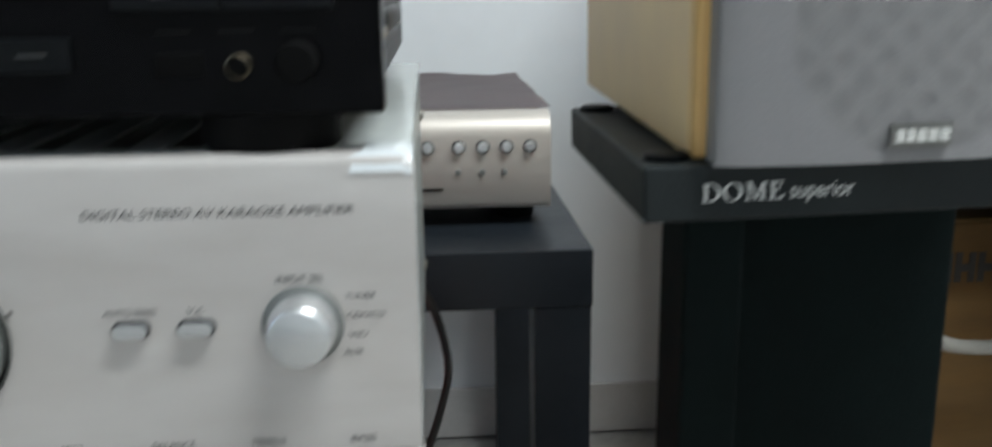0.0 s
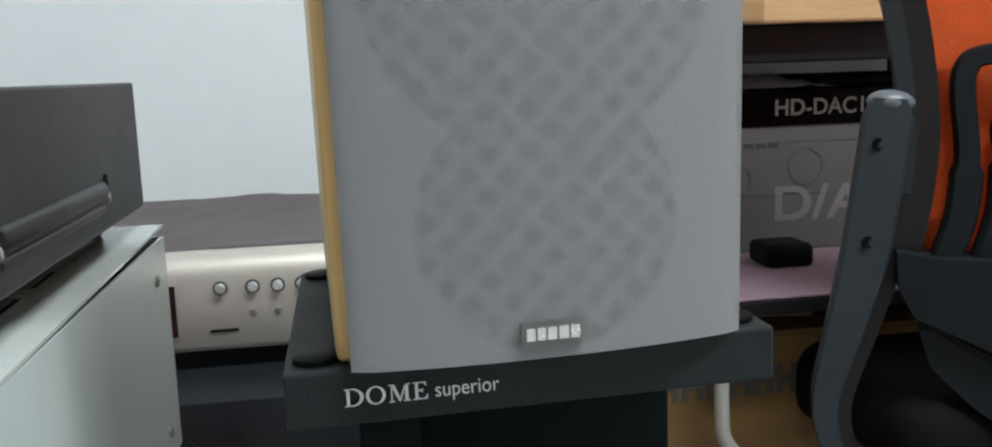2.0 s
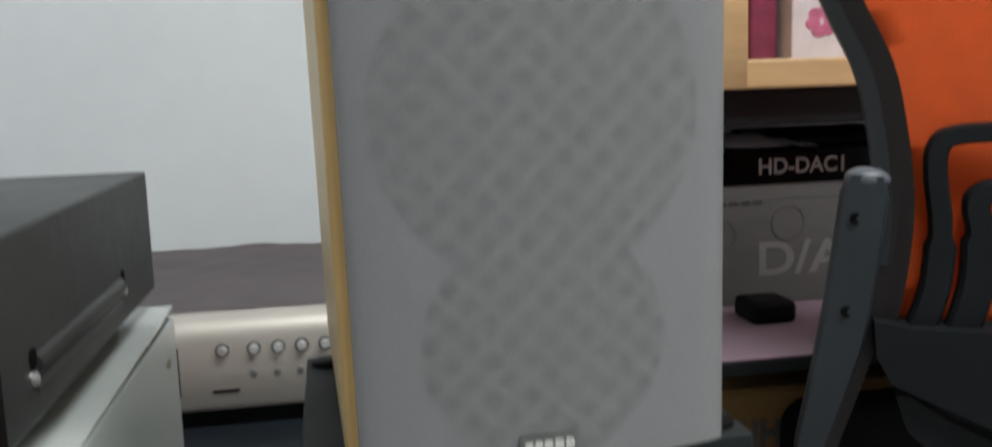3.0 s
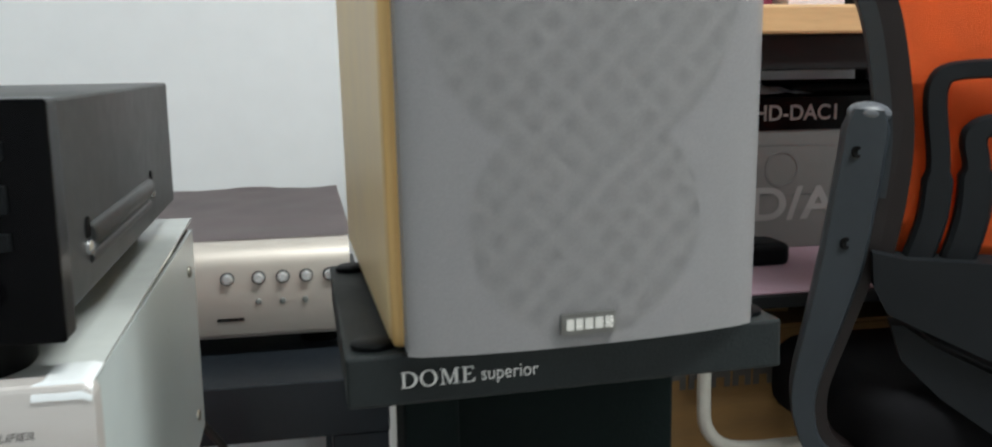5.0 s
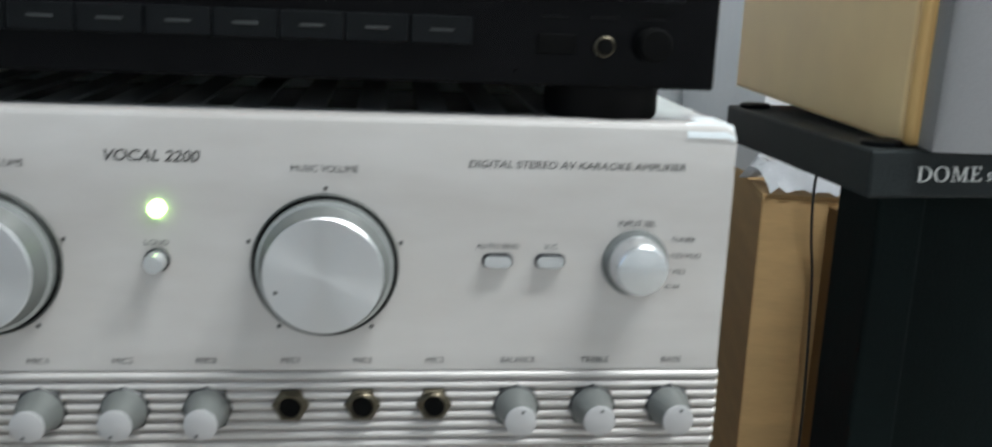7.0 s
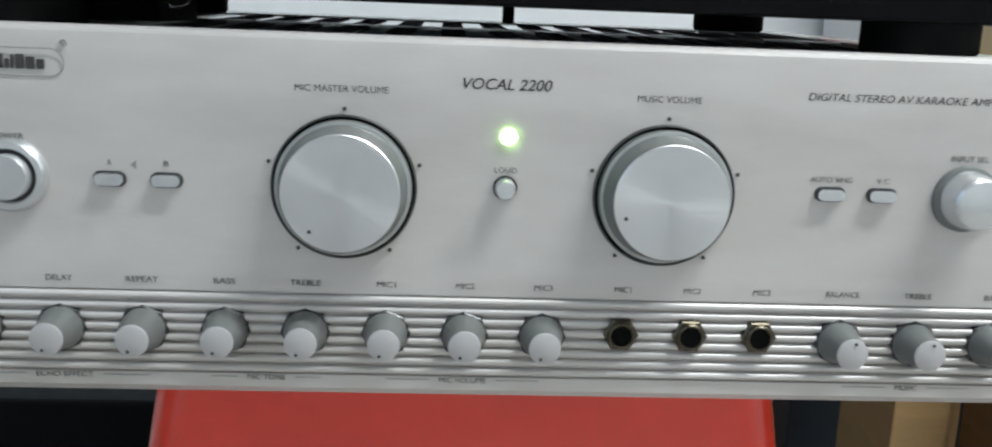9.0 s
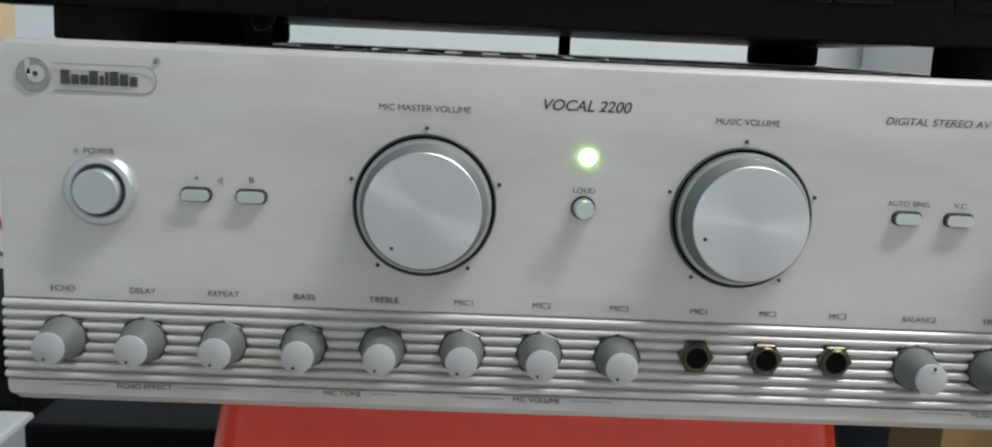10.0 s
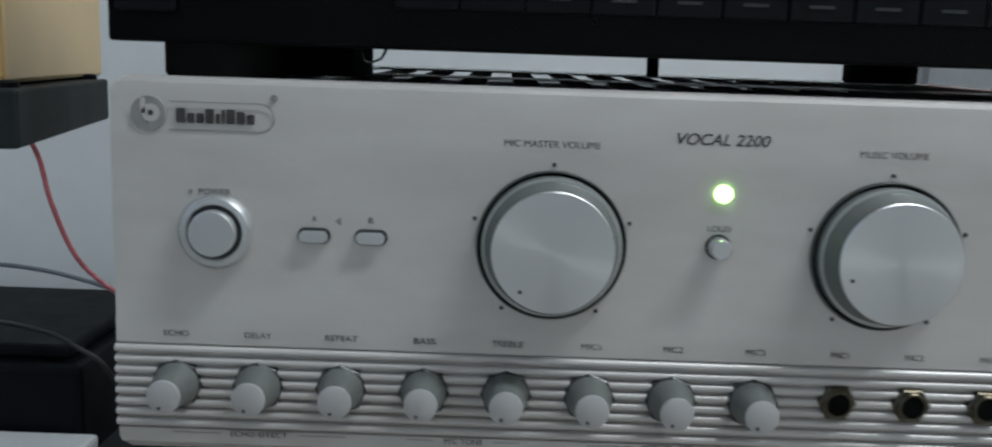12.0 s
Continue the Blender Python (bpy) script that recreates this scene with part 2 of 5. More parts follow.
def part(name, bm, material, parent=None, label="", smooth=None):
    """Links a bmesh as one mesh object under a thing or under a part."""
    bmesh.ops.recalc_face_normals(bm, faces=bm.faces)
    if smooth is not None:
        for e in bm.edges:
            e.smooth = len(e.link_faces) == 2 and e.calc_face_angle(0) < radians(smooth)
        for fc in bm.faces:
            fc.smooth = True
    me = bpy.data.meshes.new(name)
    bm.to_mesh(me)
    bm.free()
    me.materials.append(material)
    ob = new(name, me)
    if parent:
        ob.parent = parent
    if label:
        ob["label"] = label
    return ob


def thing(name, at, label, category, group="", kind="", rot=(0, 0, 0)):
    ob = new(name)
    ob.empty_display_size = 0.02
    ob.matrix_world = pose(*at, *rot)
    return tagged(ob, label, category, group, kind)


def add_box(bm, x0, x1, y0, y1, z0, z1, bevel=0.0, seg=2):
    vs = [bm.verts.new((x, y, z)) for x in (x0, x1) for y in (y0, y1) for z in (z0, z1)]
    fs = [bm.faces.new([vs[i] for i in q]) for q in ((0, 1, 3, 2), (4, 6, 7, 5), (0, 4, 5, 1), (2, 3, 7, 6), (0, 2, 6, 4), (1, 5, 7, 3))]
    if bevel:
        es = list({e for f_ in fs for e in f_.edges})
        bmesh.ops.bevel(bm, geom=es, offset=bevel, segments=seg, profile=0.5, affect="EDGES")
    return bm


def box(x0, x1, y0, y1, z0, z1, bevel=0.0, seg=2):
    return add_box(bmesh.new(), x0, x1, y0, y1, z0, z1, bevel, seg)


def add_lathe(bm, profile, seg=32, axis="y", at=(0, 0, 0)):
    """Revolves (radius, height) pairs round an axis through at; height runs along +axis."""
    rings = []
    for r, h in profile:
        ring = []
        for i in range(seg):
            a = 2 * math.pi * i / seg
            c, s = r * math.cos(a), r * math.sin(a)
            p = {"y": (c, h, s), "z": (c, s, h), "x": (h, c, s)}[axis]
            ring.append(bm.verts.new((p[0] + at[0], p[1] + at[1], p[2] + at[2])))
        rings.append(ring)
    for a, b in zip(rings, rings[1:]):
        for i in range(seg):
            bm.faces.new((a[i], a[(i + 1) % seg], b[(i + 1) % seg], b[i]))
    bm.faces.new(rings[0])
    bm.faces.new(rings[-1][::-1])
    return bm


def lathe(profile, seg=32, axis="y", at=(0, 0, 0)):
    return add_lathe(bmesh.new(), profile, seg, axis, at)


def smooth_path(points, steps=8):
    """A rounded path through control points (Catmull-Rom)."""
    pts = [Vector(p) for p in points]
    pts = [pts[0] * 2 - pts[1]] + pts + [pts[-1] * 2 - pts[-2]]
    out = []
    for i in range(1, len(pts) - 2):
        p0, p1, p2, p3 = pts[i - 1:i + 3]
        for k in range(steps):
            t = k / steps
            out.append(0.5 * (2 * p1 + (p2 - p0) * t + (2 * p0 - 5 * p1 + 4 * p2 - p3) * t * t + (3 * p1 - p0 - 3 * p2 + p3) * t ** 3))
    out.append(pts[-2])
    return out


def add_tube(bm, points, radius, seg=10):
    rings = []
    up = Vector((0.13, 0.31, 0.94))
    n = len(points)
    for i, p in enumerate(points):
        d = (points[min(i + 1, n - 1)] - points[max(i - 1, 0)]).normalized()
        a = d.cross(up).normalized() if abs(d.dot(up)) < 0.97 else d.cross(Vector((1, 0, 0))).normalized()
        b = d.cross(a)
        rings.append([bm.verts.new(p + radius * (math.cos(2 * math.pi * k / seg) * a + math.sin(2 * math.pi * k / seg) * b)) for k in range(seg)])
    for r, q in zip(rings, rings[1:]):
        # choose the offset that keeps the strips untwisted
        off = min(range(seg), key=lambda o: (r[0].co - q[o].co).length)
        flip = (r[1].co - q[(off + 1) % seg].co).length > (r[1].co - q[(off - 1) % seg].co).length
        for k in range(seg):
            i1, i2 = (off + k) % seg, (off + k + 1) % seg
            if flip:
                i1, i2 = (off - k) % seg, (off - k - 1) % seg
            bm.faces.new((r[k], r[(k + 1) % seg], q[i2], q[i1]))
    bm.faces.new(rings[0])
    bm.faces.new(rings[-1])
    return bm


def tube(points, radius, seg=10, steps=8):
    return add_tube(bmesh.new(), smooth_path(points, steps), radius, seg)


def add_prism(bm, outline, y0, y1, to=lambda x, y, z: (x, y, z)):
    """A flat outline of (x, z) points, thick from y0 to y1."""
    a = [bm.verts.new(to(x, y0, z)) for x, z in outline]
    b = [bm.verts.new(to(x, y1, z)) for x, z in outline]
    n = len(a)
    bm.faces.new(a)
    bm.faces.new(b[::-1])
    for i in range(n):
        bm.faces.new((a[i], b[i], b[(i + 1) % n], a[(i + 1) % n]))
    return bm


def rounded(x0, x1, z0, z1, r, seg=5):
    pts = []
    for cx, cz, a0 in ((x1 - r, z1 - r, 0), (x0 + r, z1 - r, 90), (x0 + r, z0 + r, 180), (x1 - r, z0 + r, 270)):
        for k in range(seg + 1):
            a = radians(a0 + 90 * k / seg)
            pts.append((cx + r * math.cos(a), cz + r * math.sin(a)))
    return pts


def lettering(body, x, z, height, width, parent, material=None, y=-0.0004, shear=0.0, name="lettering", align="CENTER", weight=0.0):
    """Raised print that faces -y, with its baseline at z, its cap height and its whole width given."""
    cu = bpy.data.curves.new("print", "FONT")
    cu.body, cu.size, cu.align_x, cu.shear, cu.extrude = body, 1.0, align, shear, 0.0
    cu.offset = weight
    tmp = bpy.data.objects.new("print", cu)
    scene.collection.objects.link(tmp)
    dg = bpy.context.evaluated_depsgraph_get()
    me = bpy.data.meshes.new_from_object(tmp.evaluated_get(dg))
    bpy.data.objects.remove(tmp)
    bpy.data.curves.remove(cu)
    co = np.array([v.co[:] for v in me.vertices])
    w = co[:, 0].max() - co[:, 0].min()
    cap = 0.69
    sx, sz = width / w, height / cap
    mid = {"CENTER": 0.5 * (co[:, 0].max() + co[:, 0].min()), "LEFT": co[:, 0].min()}[align]
    for v in me.vertices:
        px, pz = (v.co.x - mid) * sx, v.co.y * sz
        v.co = (x + px, y, z + pz)
    me.materials.clear()
    me.materials.append(material or M_INK)
    ob = new(name, me)
    ob.parent = parent
    return ob


# ---- the room ----
def slab(name, x0, x1, y0, y1, z0, z1, material, label):
    return tagged(part(name, box(x0, x1, y0, y1, z0, z1), material), label, name.split("_")[0], kind="structure")


XW, XE, YS, YN, H = -1.8, 2.2, -2.6, 1.05, 2.45
wall_north = slab("wall_north", XW - 0.1, XE + 0.1, YN, YN + 0.12, 0, H, M_WALL, "plain white painted wall behind the equipment")
slab("wall_east", XE, XE + 0.12, YS - 0.1, YN, 0, H, M_WALL, "plain white painted side wall")
slab("wall_south", XW - 0.1, XE + 0.1, YS - 0.12, YS, 0, H, M_WALL, "plain white painted wall")
slab("ceiling", XW - 0.1, XE + 0.1, YS - 0.1, YN + 0.1, H, H + 0.1, M_CEIL, "flat white ceiling")
# west wall with a window opening
ww = bmesh.new()
for y0, y1, z0, z1 in ((YS - 0.1, -1.5, 0, H), (-0.3, YN, 0, H), (-1.5, -0.3, 0, 0.8), (-1.5, -0.3, 2.1, H)):
    add_box(ww, XW - 0.12, XW, y0, y1, z0, z1)
tagged(part("wall_west", ww, M_WALL), "white painted wall with a window opening", "wall", kind="structure")
win = thing("window_1", (XW - 0.06, -0.9, 0.8), "white framed window letting in cool daylight", "window", kind="structure")
wf = bmesh.new()
for y0, y1, z0, z1 in ((-0.6, -0.55, 0, 1.3), (0.55, 0.6, 0, 1.3), (-0.55, 0.55, 0, 0.05), (-0.55, 0.55, 1.25, 1.3), (-0.02, 0.02, 0.05, 1.25)):
    add_box(wf, -0.03, 0.03, y0, y1, z0, z1, 0.004)
part("window_frame", wf, M_FRAMEWIN, win)

# floor bed under the tiles
slab("floor", XW - 0.1, XE + 0.1, YS - 0.1, YN + 0.1, -0.08, -0.004, M_GROUT, "pale grey tiled floor with narrow grout")
floor = bpy.data.objects["floor"]

# ceiling tube fixture
lamp = thing("ceiling_tube_light", (0.98, -0.42, H), "white batten with one fluorescent tube under the ceiling", "lamp")
part("batten", box(-0.6, 0.6, -0.03, 0.03, -0.06, 0, 0.004), M_FRAMEWIN, lamp)
part("tube", lathe([(0.012, -0.56), (0.013, -0.55), (0.013, 0.55), (0.012, 0.56)], 16, "x", (0, 0, -0.078)),
     mat("lit_tube", (0.9, 0.9, 0.9), 0.4, emit=(1, 0.97, 0.93), power=6.0), lamp)

# ---- black side table with the player ----
TX0, TX1, TY0, TY1 = -0.193, 0.357, 0.460, 1.010


def side_table():
    ob = thing("side_table", (TX0, TY0, 0), "square black low side table with thick legs", "table")
    part("tabletop", box(0, 0.55, 0, 0.55, 0.40, 0.45, 0.0015), M_TABLE, ob)
    for x in (0, 0.5):
        for y in (0, 0.5):
            part("leg", box(x + 0.001, x + 0.049, y + 0.001, y + 0.049, 0, 0.40, 0.0012), M_TABLE, ob)
    return ob


side_table()


def disc_player():
    x0, x1, y0, y1 = 0.035, 0.332, 0.545, 0.94
    ob = thing("disc_player", (0, 0, 0.45), "champagne silver disc player with a dusty mauve lid", "audio player")
    # front plate with a rolled upper edge
    prof = [(y0 + 0.03, 0.1035)]
    for k in range(9):
        a = radians(90 * k / 8)
        prof.append((y0 + 0.022 - 0.022 * math.sin(a), 0.1035 - 0.022 * (1 - math.cos(a))))
    prof += [(y0, 0.022), (y0 + 0.003, 0.018), (y0 + 0.03, 0.018)]
    bm = bmesh.new()
    a = [bm.verts.new((x0, y, z)) for y, z in prof]
    b = [bm.verts.new((x1, y, z)) for y, z in prof]
    for i in range(len(prof)):
        j = (i + 1) % len(prof)
        bm.faces.new((a[i], a[j], b[j], b[i]))
    bm.faces.new(a)
    bm.faces.new(b[::-1])
    part("front_plate", bm, M_PLAYER, ob, smooth=40)
    part("case", box(x0 + 0.002, x1 - 0.002, y0 + 0.03, y1, 0.018, 0.1, 0.002), M_PLAYER, ob)
    lid = bmesh.new()
    nx, ny = 24, 24
    grid = [[lid.verts.new((x0 - 0.004 + (x1 - x0 + 0.008) * i / nx, y0 + 0.028 + (y1 - y0 - 0.02) * j / ny,
                            0.1045 + 0.002 * noise.noise(Vector((i * 0.35, j * 0.3, 0))) + (0.004 * math.sin(math.pi * (i - 13) / 5) if j == ny and 13 <= i <= 18 else 0.0))) for i in range(nx + 1)] for j in range(ny + 1)]
    for j in range(ny):
        for i in range(nx):
            lid.faces.new((grid[j][i], grid[j][i + 1], grid[j + 1][i + 1], grid[j + 1][i]))
    bmesh.ops.solidify(lid, geom=lid.faces[:], thickness=0.003)
    part("lid", lid, M_PLAYERTOP, ob, "dusty mauve lid sheet", smooth=50)
    for x in (0.222, 0.2495, 0.271, 0.292, 0.313):
        part("collar", lathe([(0.0064, 0.001), (0.0064, -0.0008), (0.0060, -0.0010)], 20, "y", (x, y0 + 0.0005, 0.0735)), M_RING, ob)
        part("knob", lathe([(0.0050, 0), (0.0050, -0.003), (0.0046, -0.003), (0.0044, -0.0055), (0.0036, -0.0066)], 20, "y", (x, y0 + 0.001, 0.0735)), M_KNOB, ob, smooth=40)
        lettering("I", x, 0.0815, 0.002, 0.0008, ob, M_INK2, y0 + 0.0006)
    for x in (0.2485, 0.270, 0.290):
        part("button", lathe([(0.0028, 0), (0.0028, -0.002), (0.002, -0.003)], 14, "y", (x, y0 + 0.0005, 0.051)), M_KNOBSIDE, ob, smooth=40)
    part("slot", box(0.211, 0.235, y0 - 0.0015, y0 + 0.002, 0.0345, 0.037, 0.0005), M_BLACKHOLE, ob)
    part("display_window", box(0.06, 0.184, y0 - 0.003, y0 + 0.002, 0.033, 0.078, 0.001), M_DISPLAY, ob)
    for x in (x0 + 0.03, x1 - 0.03):
        for y in (y0 + 0.05, y1 - 0.05):
            part("foot", lathe([(0.018, 0), (0.019, 0.003), (0.019, 0.019)], 20, "z", (x, y, 0)), M_RUBBER, ob, smooth=40)
    return ob


disc_player()

# ---- red plastic stool under the amplifier ----
def stool():
    ob = thing("plastic_stool", (-0.003, 0.263, 0), "glossy red moulded plastic stool carrying the amplifier", "stool")
    top, w = 0.4545, 0.161
    # seat with skirt, lofted from rounded squares
    bm = bmesh.new()
    rings = []
    for z, s, r in ((top - 0.002, w - 0.012, 0.02), (top, w - 0.02, 0.016), (top - 0.004, w - 0.003, 0.024), (top - 0.012, w, 0.026), (top - 0.04, w + 0.004, 0.026), (top - 0.075, w + 0.009, 0.027), (top - 0.077, w + 0.012, 0.027), (top - 0.084, w + 0.012, 0.027)):
        rings.append([bm.verts.new((x, y, z)) for x, y in rounded(-s, s, -s, s, r)])
    rings[0], rings[1] = rings[1], rings[0]
    order = [rings[0]] + rings[2:]
    bm.faces.new(order[0])
    for p, q in zip(order, order[1:]):
        n = len(p)
        for i in range(n):
            bm.faces.new((p[i], p[(i + 1) % n], q[(i + 1) % n], q[i]))
    for v in rings[1]:
        bm.verts.remove(v)
    part("seat", bm, M_RED, ob, smooth=50)
    for sx in (-1, 1):
        for sy in (-1, 1):
            leg = bmesh.new()
            rr = []
            for z, c, s in ((top - 0.07, w - 0.02, 0.028), (top - 0.2, w + 0.0, 0.025), (0.012, w + 0.03, 0.021), (0.0, w + 0.03, 0.023)):
                rr.append([leg.verts.new((sx * c + dx, sy * c + dy, z)) for dx, dy in rounded(-s, s, -s, s, 0.009, 3)])
            for p, q in zip(rr, rr[1:]):
                n = len(p)
                for i in range(n):
                    leg.faces.new((p[i], p[(i + 1) % n], q[(i + 1) % n], q[i]))
            leg.faces.new(rr[0])
            leg.faces.new(rr[-1])
            part("leg", leg, M_RED, ob, smooth=50)
    # skirt on each side: a slightly bulging middle between two upright ribs
    for ang in range(4):
        turn = Matrix.Rotation(ang * math.pi / 2, 3, "Z")
        bm = bmesh.new()
        cols = []
        for i in range(21):
            u = i / 20
            cols.append([bm.verts.new((-w + 0.045 + (2 * w - 0.090) * u, -w - 0.010 - 0.008 * math.sin(math.pi * u) * math.sin(math.pi * v) - 0.006 * v, top - 0.0845 - 0.075 * v)) for v in [j / 8 for j in range(9)]])
        for p, q in zip(cols, cols[1:]):
            for j in range(8):
                bm.faces.new((p[j], q[j], q[j + 1], p[j + 1]))
        bmesh.ops.solidify(bm, geom=bm.faces[:], thickness=0.002)
        bmesh.ops.rotate(bm, verts=bm.verts, cent=(0, 0, 0), matrix=turn)
        part("apron", bm, M_RED, ob, smooth=50)
        for sx in (-1, 1):
            for dx, r in ((0.034, 0.010), (0.012, 0.013)):
                bm = tube([(sx * (w - dx), -w - 0.004, top - 0.080), (sx * (w - dx + 0.002), -w - 0.008, top - 0.11), (sx * (w - dx + 0.006), -w - 0.013, top - 0.165)], r, 14, 4)
                bmesh.ops.rotate(bm, verts=bm.verts, cent=(0, 0, 0), matrix=turn)
                part("rib", bm, M_RED, ob, smooth=50)
    return ob


stool()

# ---- silver karaoke amplifier ----
AX0, AX1, AZ0, AZ1 = -0.2175, 0.2208, 0.4680, 0.609


def amplifier():
    ob = thing("amplifier", (0, 0, 0), "silver karaoke amplifier with two large knobs on a red stool", "amplifier")
    # front panel: a section in y and z, drawn along x, with rounded corners
    sec = [(0.012, AZ1), (0.0064, AZ1), (0.0040, 0.6087), (0.0026, 0.6079), (0.0020, 0.6066), (0.0015, 0.6040), (0.0003, 0.5845), (0.0002, 0.5800), (0.0002, 0.5225), (-0.0002, 0.5195),
           (-0.0002, 0.5105), (0.0012, 0.510), (0.0012, 0.4775), (-0.0002, 0.477), (0.0, 0.4716), (0.0025, 0.4687), (0.012, AZ0)]
    R = 0.0065
    xs = [AX0 + R * (1 - math.cos(radians(15 * k))) for k in range(7)] + [AX1 - R * (1 - math.cos(radians(15 * k))) for k in range(6, -1, -1)]
    bm = bmesh.new()
    cols = []
    for x in xs:
        d = min(x - AX0, AX1 - x, R)
        cut = R - math.sqrt(max(0, R * R - (R - d) ** 2))
        cols.append([bm.verts.new((x, y, min(max(z, AZ0 + cut), AZ1 - cut))) for y, z in sec])
    n = len(sec)
    for p, q in zip(cols, cols[1:]):
        for i in range(n):
            bm.faces.new((p[i], q[i], q[(i + 1) % n], p[(i + 1) % n]))
    bm.faces.new(cols[0])
    bm.faces.new(cols[-1][::-1])
    bmesh.ops.remove_doubles(bm, verts=bm.verts, dist=1e-6)
    part("front_panel", bm, M_SILVER, ob, smooth=12)
    # ribs across the lower panel
    for k in range(8):
        z = 0.4794 + k * 0.0041
        pr = [(0.0016, z - 0.0017), (0.0001, z - 0.0016), (-0.0009, z - 0.0010), (-0.0013, z), (-0.0009, z + 0.0010), (0.0001, z + 0.0016), (0.0016, z + 0.0017)]
        rib = bmesh.new()
        a = [rib.verts.new((AX0 - 0.0006, y, zz)) for y, zz in pr]
        b = [rib.verts.new((AX1 + 0.0006, y, zz)) for y, zz in pr]
        for i in range(len(pr) - 1):
            rib.faces.new((a[i], a[i + 1], b[i + 1], b[i]))
        rib.faces.new(a)
        rib.faces.new(b[::-1])
        part("rib", rib, M_SILVER, ob, smooth=50)
    # case with a slotted top
    cx0, cx1, cy1, zt = AX0 + 0.003, AX1 - 0.0015, 0.326, AZ1 - 0.0012
    part("side_panel", box(cx0, cx0 + 0.002, 0.012, cy1, AZ0 + 0.002, zt - 0.0015), M_CASE, ob, "pale grey-green steel side")
    part("side_panel", box(cx1 - 0.002, cx1, 0.012, cy1, AZ0 + 0.002, zt - 0.0015), M_CASE, ob, "pale grey-green steel side")
    part("rear_panel", box(cx0 + 0.002, cx1 - 0.002, cy1 - 0.002, cy1, AZ0 + 0.002, zt - 0.0015), M_CASE, ob)
    part("bottom_plate", box(cx0 + 0.002, cx1 - 0.002, 0.012, cy1 - 0.002, AZ0 + 0.002, AZ0 + 0.004), M_CASE, ob)
    top = bmesh.new()
    zb = zt - 0.0015
    ys = [0.030, 0.152, 0.164, 0.290]
    add_box(top, cx0, -0.158, 0.012, cy1, zb, zt)
    add_box(top, 0.1904, cx1, 0.012, cy1, zb, zt)
    add_box(top, -0.158, 0.1904, 0.012, ys[0], zb, zt)
    add_box(top, -0.158, 0.1904, ys[3], cy1, zb, zt)
    add_box(top, -0.158, 0.1904, ys[1], ys[2], zb, zt)
    def rise(bm):
        for v in bm.verts:
            v.co.z += 0.0062 * (v.co.y - 0.012) / 0.314
        return bm
    cover = part("top_cover", rise(top), M_CASETOP, ob, "pale slotted steel cover")
    for k in (0, 2):
        for i in range(14):
            xa = -0.1455 + i * 0.0245
            part("slat", rise(box(xa, xa + 0.0118, ys[k], ys[k + 1], zb - 0.0006, zt - 0.0006)), M_SLAT, cover)
    # black sheet added so the slots show darkness below
    part("inner_tray", box(cx0 + 0.01, cx1 - 0.01, 0.02, cy1 - 0.01, zt - 0.02, zt - 0.018), M_BLACKHOLE, ob, "black sheet standing for the dark inside under the slots")
    for y, z in ((0.03, 0.49), (0.29, 0.49), (0.29, 0.585)):
        part("screw", lathe([(0.0035, 0), (0.0035, 0.0015), (0.002, 0.0022)], 12, "x", (cx1 - 0.0002, y, z)), M_NICKEL, ob, smooth=40)
    for x in (-0.10, 0.10):
        for y in (0.15, 0.29):
            part("foot", lathe([(0.016, 0.4545), (0.018, 0.457), (0.018, AZ0 + 0.002)], 20, "z", (x, y, 0)), M_RUBBER, ob, smooth=40)
    # the two large volume knobs
    for cx in (-0.0572, 0.0648):
        zc = 0.5522
        bz = part("bezel", lathe([(0.0275, 0.001), (0.0275, -0.0012), (0.0272, -0.0016), (0.0268, -0.0016), (0.0266, -0.0004), (0.0266, 0.001)], 72, "y", (cx, 0, zc)), M_BEZEL, ob, "thin grey ring", smooth=40)
        part("well", lathe([(0.0266, 0.001), (0.0266, -0.0003), (0.0256, -0.0003)], 72, "y", (cx, 0, zc)), M_BLACKHOLE, bz)
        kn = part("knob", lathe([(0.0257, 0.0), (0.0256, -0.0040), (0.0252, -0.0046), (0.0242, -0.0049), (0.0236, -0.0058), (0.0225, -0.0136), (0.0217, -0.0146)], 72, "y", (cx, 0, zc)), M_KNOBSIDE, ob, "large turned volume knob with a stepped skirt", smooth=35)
        # ring coloured paler to draw the line of light on the skirt's bevel
        part("skirt_edge", lathe([(0.0253, -0.0043), (0.0254, -0.0047), (0.0247, -0.0050)], 72, "y", (cx, 0, zc)), M_SKIRTEDGE, kn, "skirt edge with its highlight as paler grey", smooth=50)
        fc = part("face", lathe([(0.0218, -0.0143), (0.0218, -0.0150), (0.0215, -0.0153), (0.0140, -0.0153), (0.0070, -0.0153), (0.0004, -0.0153)], 72), M_FACE, kn, "brushed aluminium face", smooth=30)
        fc.location = (cx, 0, zc)
        a = radians(232 if cx < 0 else 200)
        part("index_dot", lathe([(0.0008, -0.0151), (0.0008, -0.0154)], 10, "y", (cx + 0.018 * math.cos(a), 0, zc + 0.018 * math.sin(a))), M_INK, kn)
        for ang in (90, 162, 18, 234, 306):
            a = radians(ang)
            part("scale_dot", lathe([(0.0008, 0.0006), (0.0008, -0.0003)], 10, "y", (cx + 0.0296 * math.cos(a), 0, zc + 0.0296 * math.sin(a))), M_INK, ob)
    # small rotary knobs along the ribs
    for x in (-0.195, -0.1645, -0.1335, -0.1025, -0.0718, -0.0408, -0.0103, 0.0202, 0.1395, 0.1702, 0.2015):
        z = 0.4950
        part("nut_ring", lathe([(0.0096, 0.002), (0.0096, -0.0014), (0.0090, -0.0020)], 8, "y", (x, 0, z)), M_RING, ob)
        kb = bmesh.new()
